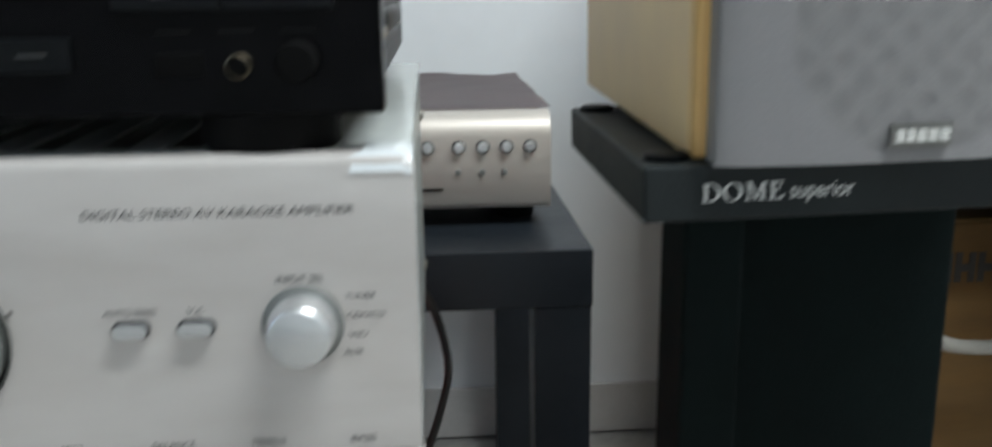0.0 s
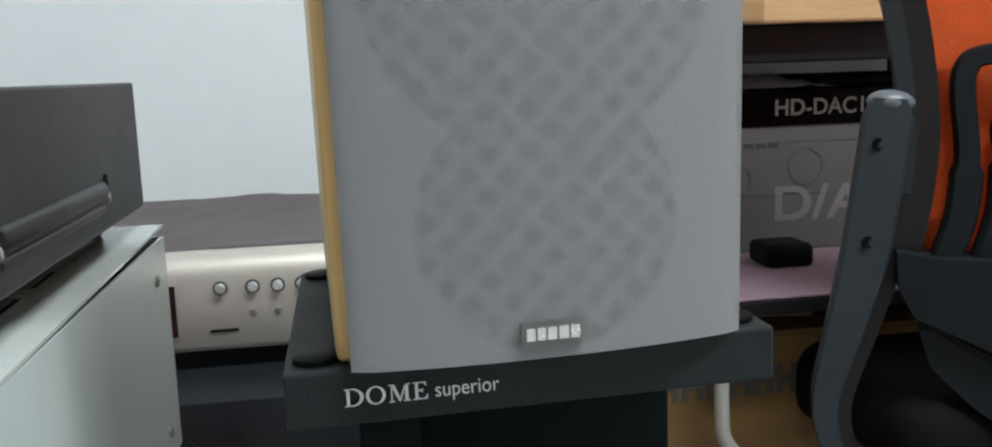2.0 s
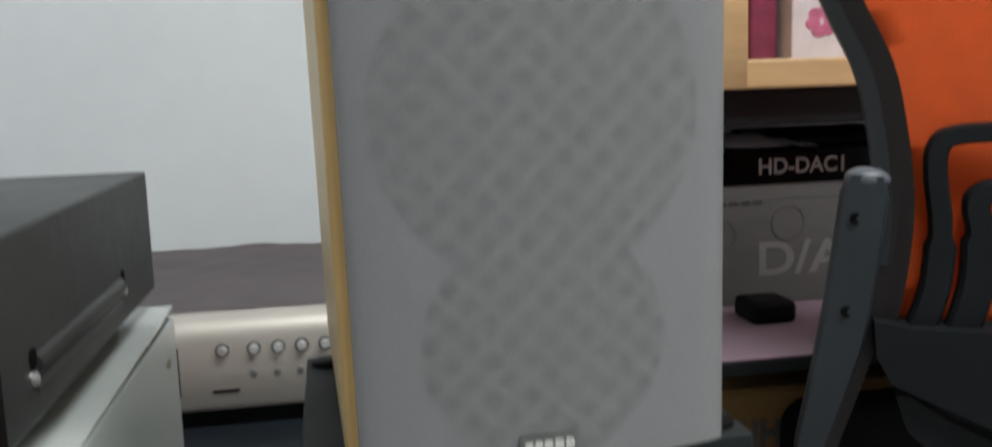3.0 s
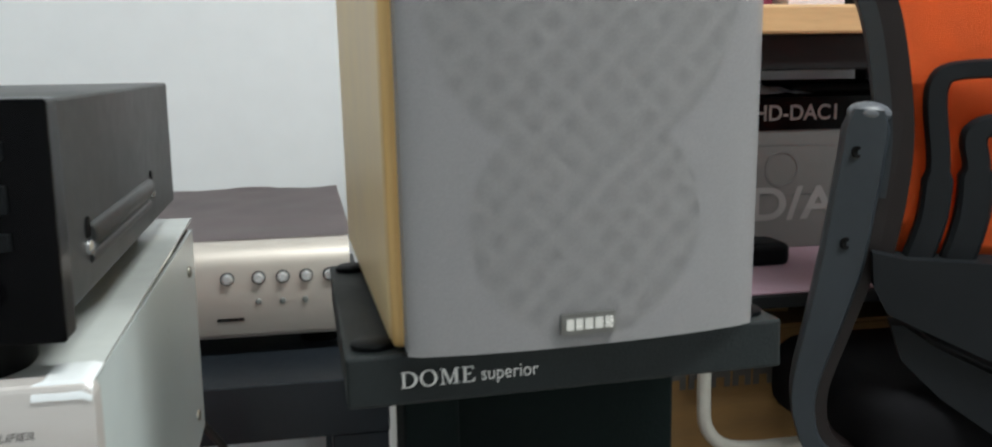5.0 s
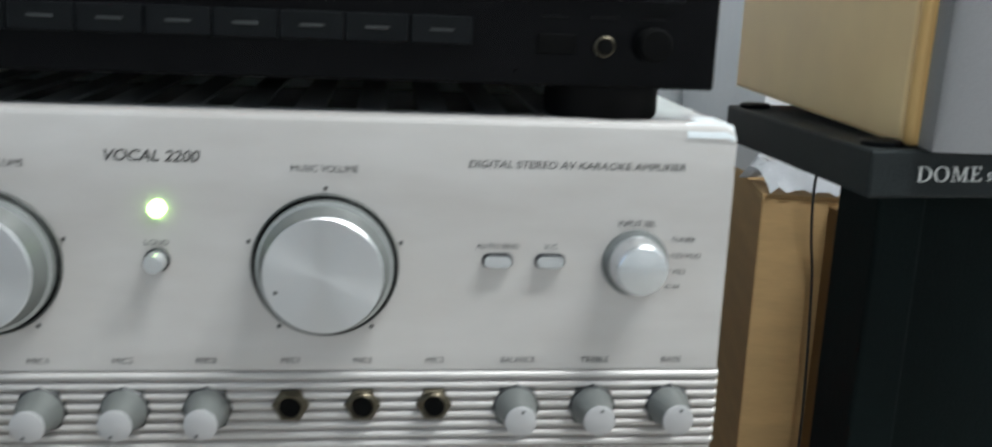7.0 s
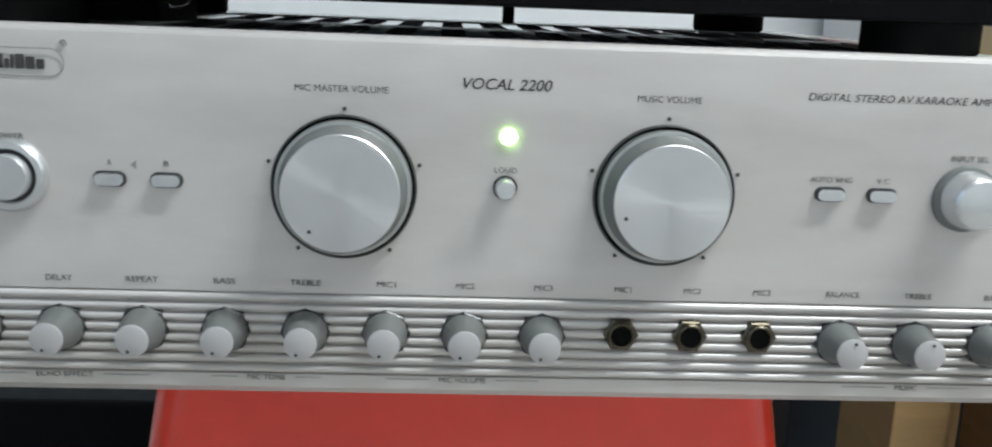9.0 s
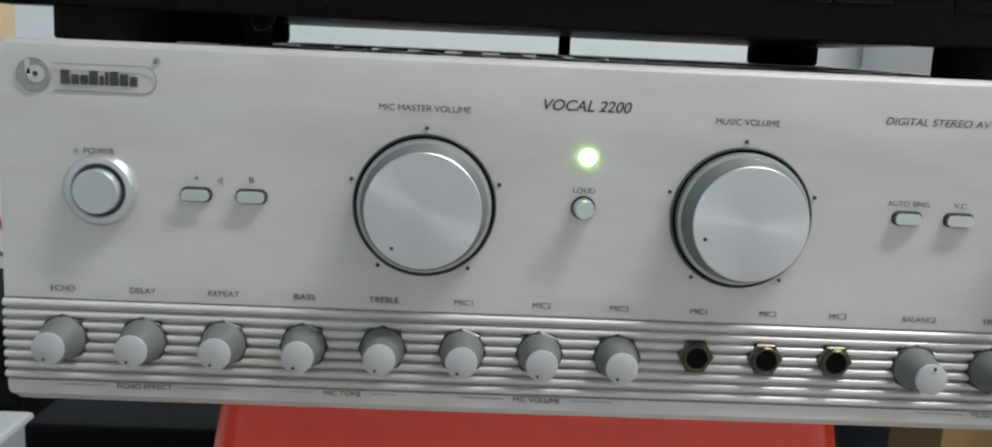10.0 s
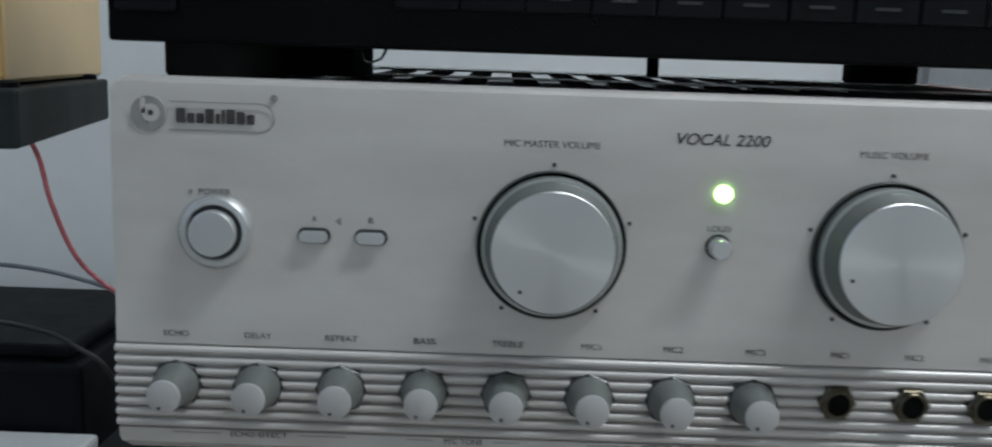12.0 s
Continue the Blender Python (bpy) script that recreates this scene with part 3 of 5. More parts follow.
        add_lathe(kb, [(0.0086, 0.0), (0.0085, -0.0025), (0.0081, -0.0036), (0.0064, -0.0120), (0.0062, -0.0152), (0.0060, -0.0156)], 28, "y", (x, 0, z))
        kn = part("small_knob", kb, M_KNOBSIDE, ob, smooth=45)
        part("cap", lathe([(0.0062, -0.0152), (0.0061, -0.0159), (0.0057, -0.0161)], 28, "y", (x, 0, z)), M_CAP, kn, smooth=30)
        a = radians(250 if x < 0.05 else 80)
        part("index_dot", lathe([(0.00065, -0.0158), (0.00065, -0.0164)], 8, "y", (x + 0.0044 * math.cos(a), 0, z + 0.0044 * math.sin(a))), M_INK, kn)
    # microphone sockets
    for x in (0.0515, 0.0790, 0.1068):
        jk = part("socket", lathe([(0.0054, 0.002), (0.0054, -0.0034), (0.0049, -0.0040), (0.0043, -0.0040), (0.0042, -0.001)], 24, "y", (x, 0, 0.4965)), M_NUT, ob, "brass-nickel jack socket", smooth=30)
        part("nut", lathe([(0.0071, 0.001), (0.0071, -0.0020), (0.0064, -0.0026)], 6, "y", (x, 0, 0.4965)), M_NUT, jk)
        part("hole", lathe([(0.0042, -0.001), (0.0042, -0.0036)], 20, "y", (x, 0, 0.4965)), M_BLACKHOLE, jk)
    # power switch, buttons, lamp and source selector
    pr = part("power_ring", lathe([(0.0140, 0.001), (0.0138, -0.0012), (0.0124, -0.0030), (0.0104, -0.0032), (0.0098, -0.0024), (0.0097, 0.001)], 40, "y", (-0.1815, 0, 0.5525)), M_KNOB, ob, smooth=40)
    part("groove", lathe([(0.0100, 0.001), (0.0100, -0.0008)], 36, "y", (-0.1815, 0, 0.5525)), M_RING, pr)
    part("push_button", lathe([(0.0085, 0.0), (0.0085, -0.0060), (0.0080, -0.0068)], 36, "y", (-0.1815, 0, 0.5525)), M_KNOB, pr, smooth=40)
    for x, z in ((-0.1438, 0.5530), (-0.1230, 0.5530), (0.1298, 0.5548), (0.1502, 0.5548)):
        rim = part("button_rim", add_prism(bmesh.new(), rounded(x - 0.0060, x + 0.0060, z - 0.0029, z + 0.0029, 0.0027), 0.001, -0.0006), M_RING, ob)
        part("button", add_prism(bmesh.new(), rounded(x - 0.0052, x + 0.0052, z - 0.0023, z + 0.0021, 0.002), 0.0, -0.0024), M_KNOB, rim)
    part("button_rim", lathe([(0.0047, 0.001), (0.0047, -0.0006), (0.0040, -0.0006)], 28, "y", (0.0036, 0, 0.5538)), M_RING, ob)
    part("loud_button", lathe([(0.0040, 0.0), (0.0038, -0.006), (0.0033, -0.0068)], 24, "y", (0.0036, 0, 0.5538)), M_KNOB, ob, smooth=40)
    part("power_lamp", lathe([(0.0031, 0.0005), (0.0031, -0.0006), (0.0024, -0.0012), (0.001, -0.0015)], 24, "y", (0.0043, 0, 0.5733)), M_LED, ob, "lit green lamp", smooth=40)
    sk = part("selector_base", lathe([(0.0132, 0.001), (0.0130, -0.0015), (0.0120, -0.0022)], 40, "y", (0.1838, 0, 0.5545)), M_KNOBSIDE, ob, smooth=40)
    part("selector_knob", lathe([(0.0114, -0.002), (0.0104, -0.011), (0.0094, -0.0132), (0.0088, -0.0135)], 40, "y", (0.1838, 0, 0.5545)), M_KNOB, sk, smooth=40)
    # printed words
    lettering("VOCAL 2200", 0.0032, 0.5907, 0.0040, 0.0335, ob, M_INK, 0.0005, shear=0.25, weight=0.012)
    lettering("DIGITAL STEREO AV KARAOKE AMPLIFIER", 0.1595, 0.5907, 0.0028, 0.0835, ob, M_INK2, 0.0005, shear=0.2)
    for body, x, z, h, w in (("MIC MASTER VOLUME", -0.0582, 0.5880, 0.0024, 0.0345), ("MUSIC VOLUME", 0.0645, 0.5880, 0.0024, 0.0245), ("LOUD", 0.0036, 0.5595, 0.0020, 0.0085),
                             ("POWER", -0.1800, 0.5668, 0.0022, 0.0115), ("A", -0.1438, 0.5582, 0.0021, 0.0018), ("B", -0.1230, 0.5582, 0.0021, 0.0018),
                             ("AUTO SING", 0.1298, 0.5595, 0.0020, 0.0165), ("V.C", 0.1502, 0.5595, 0.0020, 0.0052), ("INPUT SEL", 0.1838, 0.5690, 0.0022, 0.0150),
                             ("TUNER", 0.2025, 0.5630, 0.0018, 0.0098), ("CD/VCD", 0.2040, 0.5565, 0.0018, 0.0120), ("VID", 0.2012, 0.5500, 0.0018, 0.0062), ("AUX", 0.1995, 0.5440, 0.0018, 0.0062)):
        lettering(body, x, z, h, w, ob, M_INK2, -0.0002)
    for body, x, w in (("ECHO", -0.195, 0.0092), ("DELAY", -0.1645, 0.0098), ("REPEAT", -0.1335, 0.0120), ("BASS", -0.1025, 0.0082), ("TREBLE", -0.0718, 0.0115), ("MIC1", -0.0408, 0.0072), ("MIC2", -0.0103, 0.0072),
                       ("MIC3", 0.0202, 0.0072), ("MIC1", 0.0515, 0.0066), ("MIC2", 0.0790, 0.0068), ("MIC3", 0.1068, 0.0068), ("BALANCE", 0.1395, 0.0135), ("TREBLE", 0.1702, 0.0112), ("BASS", 0.2015, 0.0080)):
        lettering(body, x, 0.5135, 0.0022, w, ob, M_INK2, -0.0006)
    for body, x, w, g in (("ECHO EFFECT", -0.1645, 0.0215, 0.018), ("MIC TONE", -0.0872, 0.0145, 0.010), ("MIC VOLUME", -0.0103, 0.0185, 0.017), ("MUSIC", 0.1702, 0.0092, 0.018)):
        lettering(body, x, 0.4748, 0.0021, w, ob, M_INK2, -0.0005)
        for s in (-1, 1):
            xa, xb = sorted((x + s * (w / 2 + 0.004), x + s * (w / 2 + 0.004 + g)))
            part("rule", box(xa, xb, -0.0004, 0.0002, 0.4757, 0.4760), M_PALEPRINT, ob)
    part("print_mark", add_prism(bmesh.new(), [(-0.1362, 0.5585), (-0.1340, 0.5602), (-0.1340, 0.5568)], 0.0004, -0.0001), M_PALEPRINT, ob)
    part("print_mark", add_prism(bmesh.new(), rounded(-0.1895, -0.1879, 0.5670, 0.5686, 0.0004), 0.0004, -0.0001), M_PALEPRINT, ob)
    part("print_ring", lathe([(0.0012, 0.0024), (0.0012, 0.0006), (0.0010, 0.0006), (0.0010, 0.0024)], 16, "y", (-0.1585, 0, 0.6022)), M_PALEPRINT, ob)
    # maker's mark: disc, pill outline and plain bars
    mk = part("mark_disc", lathe([(0.0064, 0.002), (0.0064, 0.0001), (0.0062, -0.0001)], 32, "y", (-0.2035, 0, 0.5955)), M_PALEPRINT, ob)
    part("mark_bow", lathe([(0.0032, 0.001), (0.0032, -0.0003)], 24, "y", (-0.2026, 0, 0.5958)), M_SILVER, mk)
    part("mark_stem", box(-0.2064, -0.2046, -0.0003, 0.001, 0.5956, 0.6010), M_SILVER, mk)
    part("mark_dot", lathe([(0.0010, 0.001), (0.0010, -0.0005)], 12, "y", (-0.2026, 0, 0.5958)), M_INK, mk)
    bm = bmesh.new()
    pts = [Vector((-0.1960, 0.0004, 0.6000))] + [Vector((-0.1635 + 0.005 * math.cos(radians(a)), 0.0004, 0.5950 + 0.005 * math.sin(radians(a)))) for a in range(90, -91, -15)] + [Vector((-0.1960, 0.0004, 0.5900))]
    add_tube(bm, pts, 0.00022, 6)
    part("mark_outline", bm, M_PALEPRINT, ob)
    x = -0.1935
    for w, h in ((0.0030, 0.0052), (0.0024, 0.0036), (0.0024, 0.0036), (0.0028, 0.0052), (0.0012, 0.0036), (0.0008, 0.0050), (0.0028, 0.0052), (0.0028, 0.0044), (0.0026, 0.0036)):
        bm = bmesh.new()
        add_prism(bm, rounded(x, x + w, 0.5925, 0.5925 + h, min(0.0004, w * 0.45)), 0.0016, -0.0001)
        part("mark_bar", bm, M_INK, ob)
        x += w + 0.0009
    for o in ob.children_recursive:
        if o.name.split(".")[0] in ("power_ring", "groove", "push_button"):
            o.data.transform(Matrix.Translation((0.0018, 0, 0.0008)))
    # clear film folded over the panel's upper corner
    film = bmesh.new()
    line = [(0.0013, 0.6036), (0.0016, 0.6050), (0.0040, 0.6088), (0.0058, 0.6095), (0.0240, 0.6099)]
    cols = []
    for i in range(7):
        x = 0.2010 + 0.0192 * i / 6
        cols.append([film.verts.new((x + 0.0012 * k * (i < 1) * (k > 2), y - 0.0004, z + 0.0002 * noise.noise(Vector((i * 1.7, k * 1.3, 2))) - (0.0012 if i == 6 else 0))) for k, (y, z) in enumerate(line)])
    for p, q in zip(cols, cols[1:]):
        for k in range(len(line) - 1):
            film.faces.new((p[k], q[k], q[k + 1], p[k + 1]))
    part("corner_film", film, M_FILM, ob, "glossy clear film on the corner", smooth=70)
    return ob


amplifier()


# ---- black tuner on the amplifier ----
def tuner():
    ob = thing("tuner", (0, 0, 0), "black tuner with an amber display standing on the amplifier", "audio tuner")
    x0, x1, y0, z0, z1 = -0.2207, 0.2122, 0.0085, 0.6210, 0.7035
    part("front_panel", box(x0, x1, y0, 0.024, z0, z1, 0.0012), M_BLACKPANEL, ob)
    part("case", box(x0 + 0.004, x1 - 0.003, 0.024, 0.327, z0 + 0.0052, z1 - 0.0005, 0.0015), M_BLACKCASE, ob, "black painted steel cover")
    # pressed louvre on each side of the cover: a half-round swelling between two open slots
    for x, s in ((x1 - 0.003, 1), (x0 + 0.004, -1)):
        gr = bmesh.new()
        for zc, r, ya, yb in ((0.6475, 0.0050, 0.072, 0.230), (0.6385, 0.0026, 0.070, 0.226)):
            rings = []
            for y, k in ((ya, 0.75), (ya + 0.003, 1.0), (yb - 0.003, 1.0), (yb, 0.75)):
                rings.append([gr.verts.new((x + s * 0.65 * r * k * math.sin(radians(20 * i)) - s * 0.0002, y, zc + r * k * math.cos(radians(20 * i)))) for i in range(10)])
            for p, q in zip(rings, rings[1:]):
                for i in range(9):
                    gr.faces.new((p[i], p[i + 1], q[i + 1], q[i]))
            gr.faces.new(rings[0])
            gr.faces.new(rings[-1][::-1])
        part("side_louvre", gr, M_BLACKCASE, ob, smooth=50)
        for y in (0.0675, 0.2345):
            xa, xb = sorted((x - 0.0010 * s, x + 0.0004 * s))
            part("slot", add_prism(bmesh.new(), rounded(y - 0.0045, y + 0.0045, 0.6470, 0.6555, 0.0035), xa, xb, lambda p, q, r: (q, p, r)), M_BLACKHOLE, ob)
            part("side_screw", lathe([(0.0030, -0.001 * s), (0.0030, 0.0012 * s), (0.002, 0.0020 * s)], 12, "x", (x, y - 0.001, 0.6435)), M_KNOB, ob, "bright screw", smooth=40)
    part("bottom_tray", box(x0 + 0.02, x1 - 0.02, 0.10, 0.322, z0 + 0.0044, z0 + 0.0056, 0.0002), M_BLACKCASE, ob)
    for x, y in ((-0.184, 0.032), (0.173, 0.032), (-0.187, 0.29), (0.168, 0.29)):
        base = AZ1 - 0.0012 + 0.0062 * (y - 0.012) / 0.314
        part("foot", lathe([(0.0215, base), (0.0230, base + 0.0018), (0.0230, z0 + 0.0062)], 28, "z", (x, y, 0)), M_RUBBER, ob, smooth=40)
    # black block added to darken the left of the gap above the amplifier
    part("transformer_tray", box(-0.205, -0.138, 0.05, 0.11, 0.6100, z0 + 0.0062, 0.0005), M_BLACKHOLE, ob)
    part("foot", lathe([(0.004, 0.6130), (0.004, z0 + 0.0062)], 14, "z", (0.02, 0.29, 0)), M_RUBBER, ob)
    # bright wire added to draw the U-shaped glint beside the tuner's left foot
    part("earth_clip", tube([(-0.135, 0.05, z0 + 0.001), (-0.132, 0.046, 0.6165), (-0.127, 0.05, 0.6175), (-0.124, 0.048, z0 + 0.001)], 0.0006, 6), M_KNOB, ob)
    dw = part("display_window", box(-0.085, 0.060, y0 - 0.0006, y0 + 0.001, 0.6500, 0.6960, 0.0003), M_DISPLAY, ob)
    # amber characters, unreadable: plain blocks in two rows
    for row, (z, n, xs_) in enumerate(((0.6655, 9, -0.031), (0.6745, 9, -0.031))):
        for i in range(n):
            xa = xs_ + i * 0.0089
            for dz in (0.0, 0.0031):
                part("amber_block", box(xa, xa + 0.0062, y0 - 0.0010, y0 - 0.0007, z + dz, z + dz + 0.0018), M_AMBER, dw)
            for dx in (0.0, 0.0048):
                part("amber_block", box(xa + dx, xa + dx + 0.0014, y0 - 0.0009, y0 - 0.0007, z, z + 0.0049), M_AMBER, dw)
    # button groups
    for z, h, xs_ in ((0.6862, 0.0062, (0.131, 0.1625, 0.195)), (0.6708, 0.0095, (0.131, 0.1520, 0.1735, 0.195)), (0.6570, 0.0060, (0.131, 0.1625, 0.195))):
        for xa, xb in zip(xs_, xs_[1:]):
            bt = part("button", box(xa + 0.0003, xb - 0.0003, y0 - 0.0022, y0 + 0.001, z - h / 2, z + h / 2, 0.0006), M_BLACKBTN, ob)
            part("print_mark", box((xa + xb) / 2 - 0.0028, (xa + xb) / 2 + 0.0028, y0 - 0.00245, y0 - 0.0021, z + 0.0004, z + 0.0014), M_GREYPRINT, bt)
        part("print_line", box(0.148, 0.178, y0 - 0.0003, y0 + 0.0002, z + h / 2 + 0.0024, z + h / 2 + 0.0031), M_INK3, ob)
    xa = -0.105
    for i in range(10):
        bt = part("button", box(xa + 0.0003, xa + 0.0220, y0 - 0.0020, y0 + 0.001, 0.6365, 0.6465, 0.0006), M_BLACKBTN, ob)
        part("print_mark", box(xa + 0.007, xa + 0.0155, y0 - 0.00225, y0 - 0.0019, 0.6410, 0.6421), M_GREYPRINT, bt)
        xa += 0.0224
    for i in range(3):
        for j in range(3):
            x = 0.0725 + i * 0.0155
            z = 0.6885 - j * 0.0115
            bt = part("button", box(x, x + 0.0125, y0 - 0.0018, y0 + 0.001, z - 0.0030, z + 0.0030, 0.0005), M_BLACKBTN, ob)
            part("print_mark", box(x + 0.003, x + 0.0095, y0 - 0.00205, y0 - 0.0017, z - 0.0004, z + 0.0004), M_GREYPRINT, bt)
    part("power_switch", box(-0.200, -0.180, y0 - 0.004, y0 + 0.001, 0.633, 0.643, 0.0008), M_BLACKBTN, ob)
    jk = part("phones_socket", lathe([(0.0038, 0.001), (0.0038, -0.0020), (0.0032, -0.0024), (0.0029, -0.0022)], 24, "y", (0.1662, y0, 0.6375)), M_NUT, ob, smooth=30)
    part("hole", lathe([(0.0029, -0.001), (0.0029, -0.0029)], 18, "y", (0.1662, y0, 0.6375)), M_BLACKHOLE, jk)
    part("recess", box(0.1420, 0.1560, y0 - 0.0006, y0 + 0.001, 0.6345, 0.6415, 0.0004), M_BLACKHOLE, ob)
    part("level_knob", lathe([(0.0062, 0.001), (0.0060, -0.008), (0.0052, -0.0088)], 24, "y", (0.1835, y0, 0.6388)), M_BLACKHOLE, ob, smooth=40)
    for x in (0.148, 0.166, 0.184):
        part("print_line", box(x - 0.005, x + 0.005, y0 - 0.0003, y0 + 0.0002, 0.6475, 0.6482), M_INK3, ob)
    # the fascia's fittings spread over its full width
    spread = Matrix.Translation((0.131, 0, 0.672)) @ Matrix.Diagonal((1.05, 1, 1.03, 1)) @ Matrix.Translation((-0.131, 0, -0.672))
    for o in ob.children_recursive:
        if o.name.split(".")[0] in ("display_window", "amber_block", "button", "print_mark", "print_line", "power_switch", "phones_socket", "hole", "recess", "level_knob"):
            o.data.transform(spread)
    return ob


tuner()


# ---- loudspeaker and its stand ----
def speaker_stand(at, rot, label, lift=0.0, tilt=0.0, column=(0.072, 0.190), post=(0.027, 0.053)):
    """Local origin at the floor under the top plate's front left corner."""
    ob = thing("speaker_stand", at, label, "speaker stand", "loudspeaker stands", rot=rot)
    def tilted(bm):
        bmesh.ops.rotate(bm, verts=bm.verts, cent=(0, 0, 0.570), matrix=Matrix.Rotation(radians(tilt), 3, "Y"))
        return bm
    part("top_plate", tilted(box(0, 0.196, 0, 0.192, 0.570 + lift, 0.5925 + lift, 0.0015)), M_STAND, ob)
    for x in (0.0125, 0.1835):
        for y in (0.016, 0.176):
            part("spike_cap", tilted(lathe([(0.0095, 0.5923 + lift), (0.0095, 0.5945 + lift), (0.0085, 0.5952 + lift)], 24, "z", (x, y, 0))), M_DARKPL, ob, smooth=40)
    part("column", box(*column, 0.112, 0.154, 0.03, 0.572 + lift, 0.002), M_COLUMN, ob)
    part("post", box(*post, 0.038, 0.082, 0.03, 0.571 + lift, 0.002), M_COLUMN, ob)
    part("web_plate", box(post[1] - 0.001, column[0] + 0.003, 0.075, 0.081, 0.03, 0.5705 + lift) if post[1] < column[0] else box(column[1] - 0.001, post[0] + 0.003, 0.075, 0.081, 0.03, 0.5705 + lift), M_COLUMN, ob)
    part("base_plate", box(-0.03, 0.226, -0.01, 0.23, 0.008, 0.03, 0.002), M_STAND, ob)
    for x in (-0.015, 0.21):
        for y in (0.005, 0.215):
            part("spike", lathe([(0.001, 0), (0.007, 0.009)], 14, "z", (x, y, 0)), M_NICKEL, ob)
    return ob


def speaker(at, rot, label):
    """Local origin at the base's front left corner; the front faces -y."""
    ob = thing("loudspeaker", at, label, "loudspeaker", "loudspeakers", rot=rot)
    w, d, h = 0.1605, 0.222, 0.2650
    part("cabinet", box(0, w + 0.0030, 0.020, d, 0, h, 0.002), M_WOOD, ob, "maple veneered cabinet")
    part("front_edge", box(0.0002, w + 0.0028, 0.0125, 0.0202, 0.0002, h - 0.0002, 0.0030, 3), M_EDGE, ob, "golden solid wood front edge", smooth=40)
    part("baffle", box(0.0065, w - 0.003, 0.0095, 0.0128, 0.002, h - 0.002, 0.001), M_BAFFLE, ob)
    for zc, r in ((0.053, 0.048), (0.146, 0.064)):
        part("driver", lathe([(r, 0.010), (r, 0.0062), (r * 0.9, 0.0055), (r * 0.86, 0.0075), (r * 0.35, 0.0088), (r * 0.3, 0.0070), (0.001, 0.0060)], 48, "y", (w / 2 + 0.001, 0, zc)), M_CONE, ob, smooth=40)
    # bowed cloth frame
    bm = bmesh.new()
    nx, nz = 24, 16
    def bow(u):
        e = abs(2 * u - 1)
        return -0.0060 * (1 - e ** 2.2) - 0.0005 + (0.0012 * max(0, (e - 0.93) / 0.07) ** 2)
    L0, L1 = 0.0050, w - 0.0002
    grid = [[bm.verts.new((L0 + (L1 - L0) * i / nx, bow(i / nx), 0.0008 + (h - 0.0016) * j / nz)) for i in range(nx + 1)] for j in range(nz + 1)]
    for j in range(nz):
        for i in range(nx):
            bm.faces.new((grid[j][i], grid[j][i + 1], grid[j + 1][i + 1], grid[j + 1][i]))
    for i in (0, nx):
        for j in range(nz):
            p, q = grid[j][i], grid[j + 1][i]
            r_, t_ = [bm.verts.new((v.co.x, 0.0124, v.co.z)) for v in (q, p)]
            bm.faces.new((p, q, r_, t_))
    # moulded backing close behind the cloth, open over the drivers but for a diamond lattice
    bk, lat = bmesh.new(), bmesh.new()
    mx, mz = 200, 335
    vs, ls = {}, {}
    for j in range(mz):
        for i in range(mx):
            x, z = L0 + 0.002 + (L1 - L0 - 0.004) * (i + 0.5) / mx, 0.003 + (h - 0.006) * (j + 0.5) / mz
            inside = any((x - w / 2 - 0.001) ** 2 + (z - zc) ** 2 < r * r for zc, r in ((0.053, 0.0505), (0.146, 0.0665)))
            if inside and ((x + z) / 0.0160) % 1 > 0.34 and ((x - z) / 0.0160) % 1 > 0.34:
                continue
            q = []
            into, vs_ = (lat, ls) if inside else (bk, vs)
            for a_, b_ in ((i, j), (i + 1, j), (i + 1, j + 1), (i, j + 1)):
                if (a_, b_) not in vs_:
                    xx = L0 + 0.002 + (L1 - L0 - 0.004) * a_ / mx
                    vs_[(a_, b_)] = into.verts.new((xx, bow((xx - L0) / (L1 - L0)) + 0.0010, 0.003 + (h - 0.006) * b_ / mz))
                q.append(vs_[(a_, b_)])
            into.faces.new(q)
    gr = part("grille", bm, M_CLOTH, ob, "pale grey bowed grille cloth", smooth=60)
    fr = bmesh.new()
    for i in range(nx):
        for zz in ((0.0005, 0.004), (h - 0.004, h - 0.0005)):
            xa, xb = L0 + 0.0004 + (L1 - L0 - 0.0008) * i / nx, L0 + 0.0004 + (L1 - L0 - 0.0008) * (i + 1) / nx
            ya, yb = bow(i / nx) + 0.0006, bow((i + 1) / nx) + 0.0006
            vs = [fr.verts.new(p) for p in ((xa, ya, zz[0]), (xb, yb, zz[0]), (xb, 0.009, zz[0]), (xa, 0.009, zz[0]), (xa, ya, zz[1]), (xb, yb, zz[1]), (xb, 0.009, zz[1]), (xa, 0.009, zz[1]))]
            for q in ((0, 1, 2, 3), (4, 5, 6, 7), (0, 1, 5, 4), (3, 2, 6, 7)):
                fr.faces.new([vs[k] for k in q])
    for xa, xb in ((L0 + 0.001, L0 + 0.004), (L1 - 0.004, L1 - 0.001)):
        add_box(fr, xa, xb, 0.0065, 0.009, 0.004, h - 0.004)
    part("grille_frame", fr, M_BAFFLE, gr)
    part("grille_backing", bk, M_BACKING, gr)
    part("lattice", lat, M_LATTICE, gr, "darker diamond lattice behind the cloth")
    for zc, r in ((0.053, 0.0505), (0.146, 0.0665)):
        part("foam_pad", lathe([(r + 0.001, 0.0040), (r + 0.001, 0.0002), (r * 0.6, -0.0020), (0.001, -0.0026)], 48, "y", (w / 2 + 0.001, 0, zc)), M_FOAM, gr, "thin grey foam pad behind the cloth", smooth=60)
    bx = w / 2
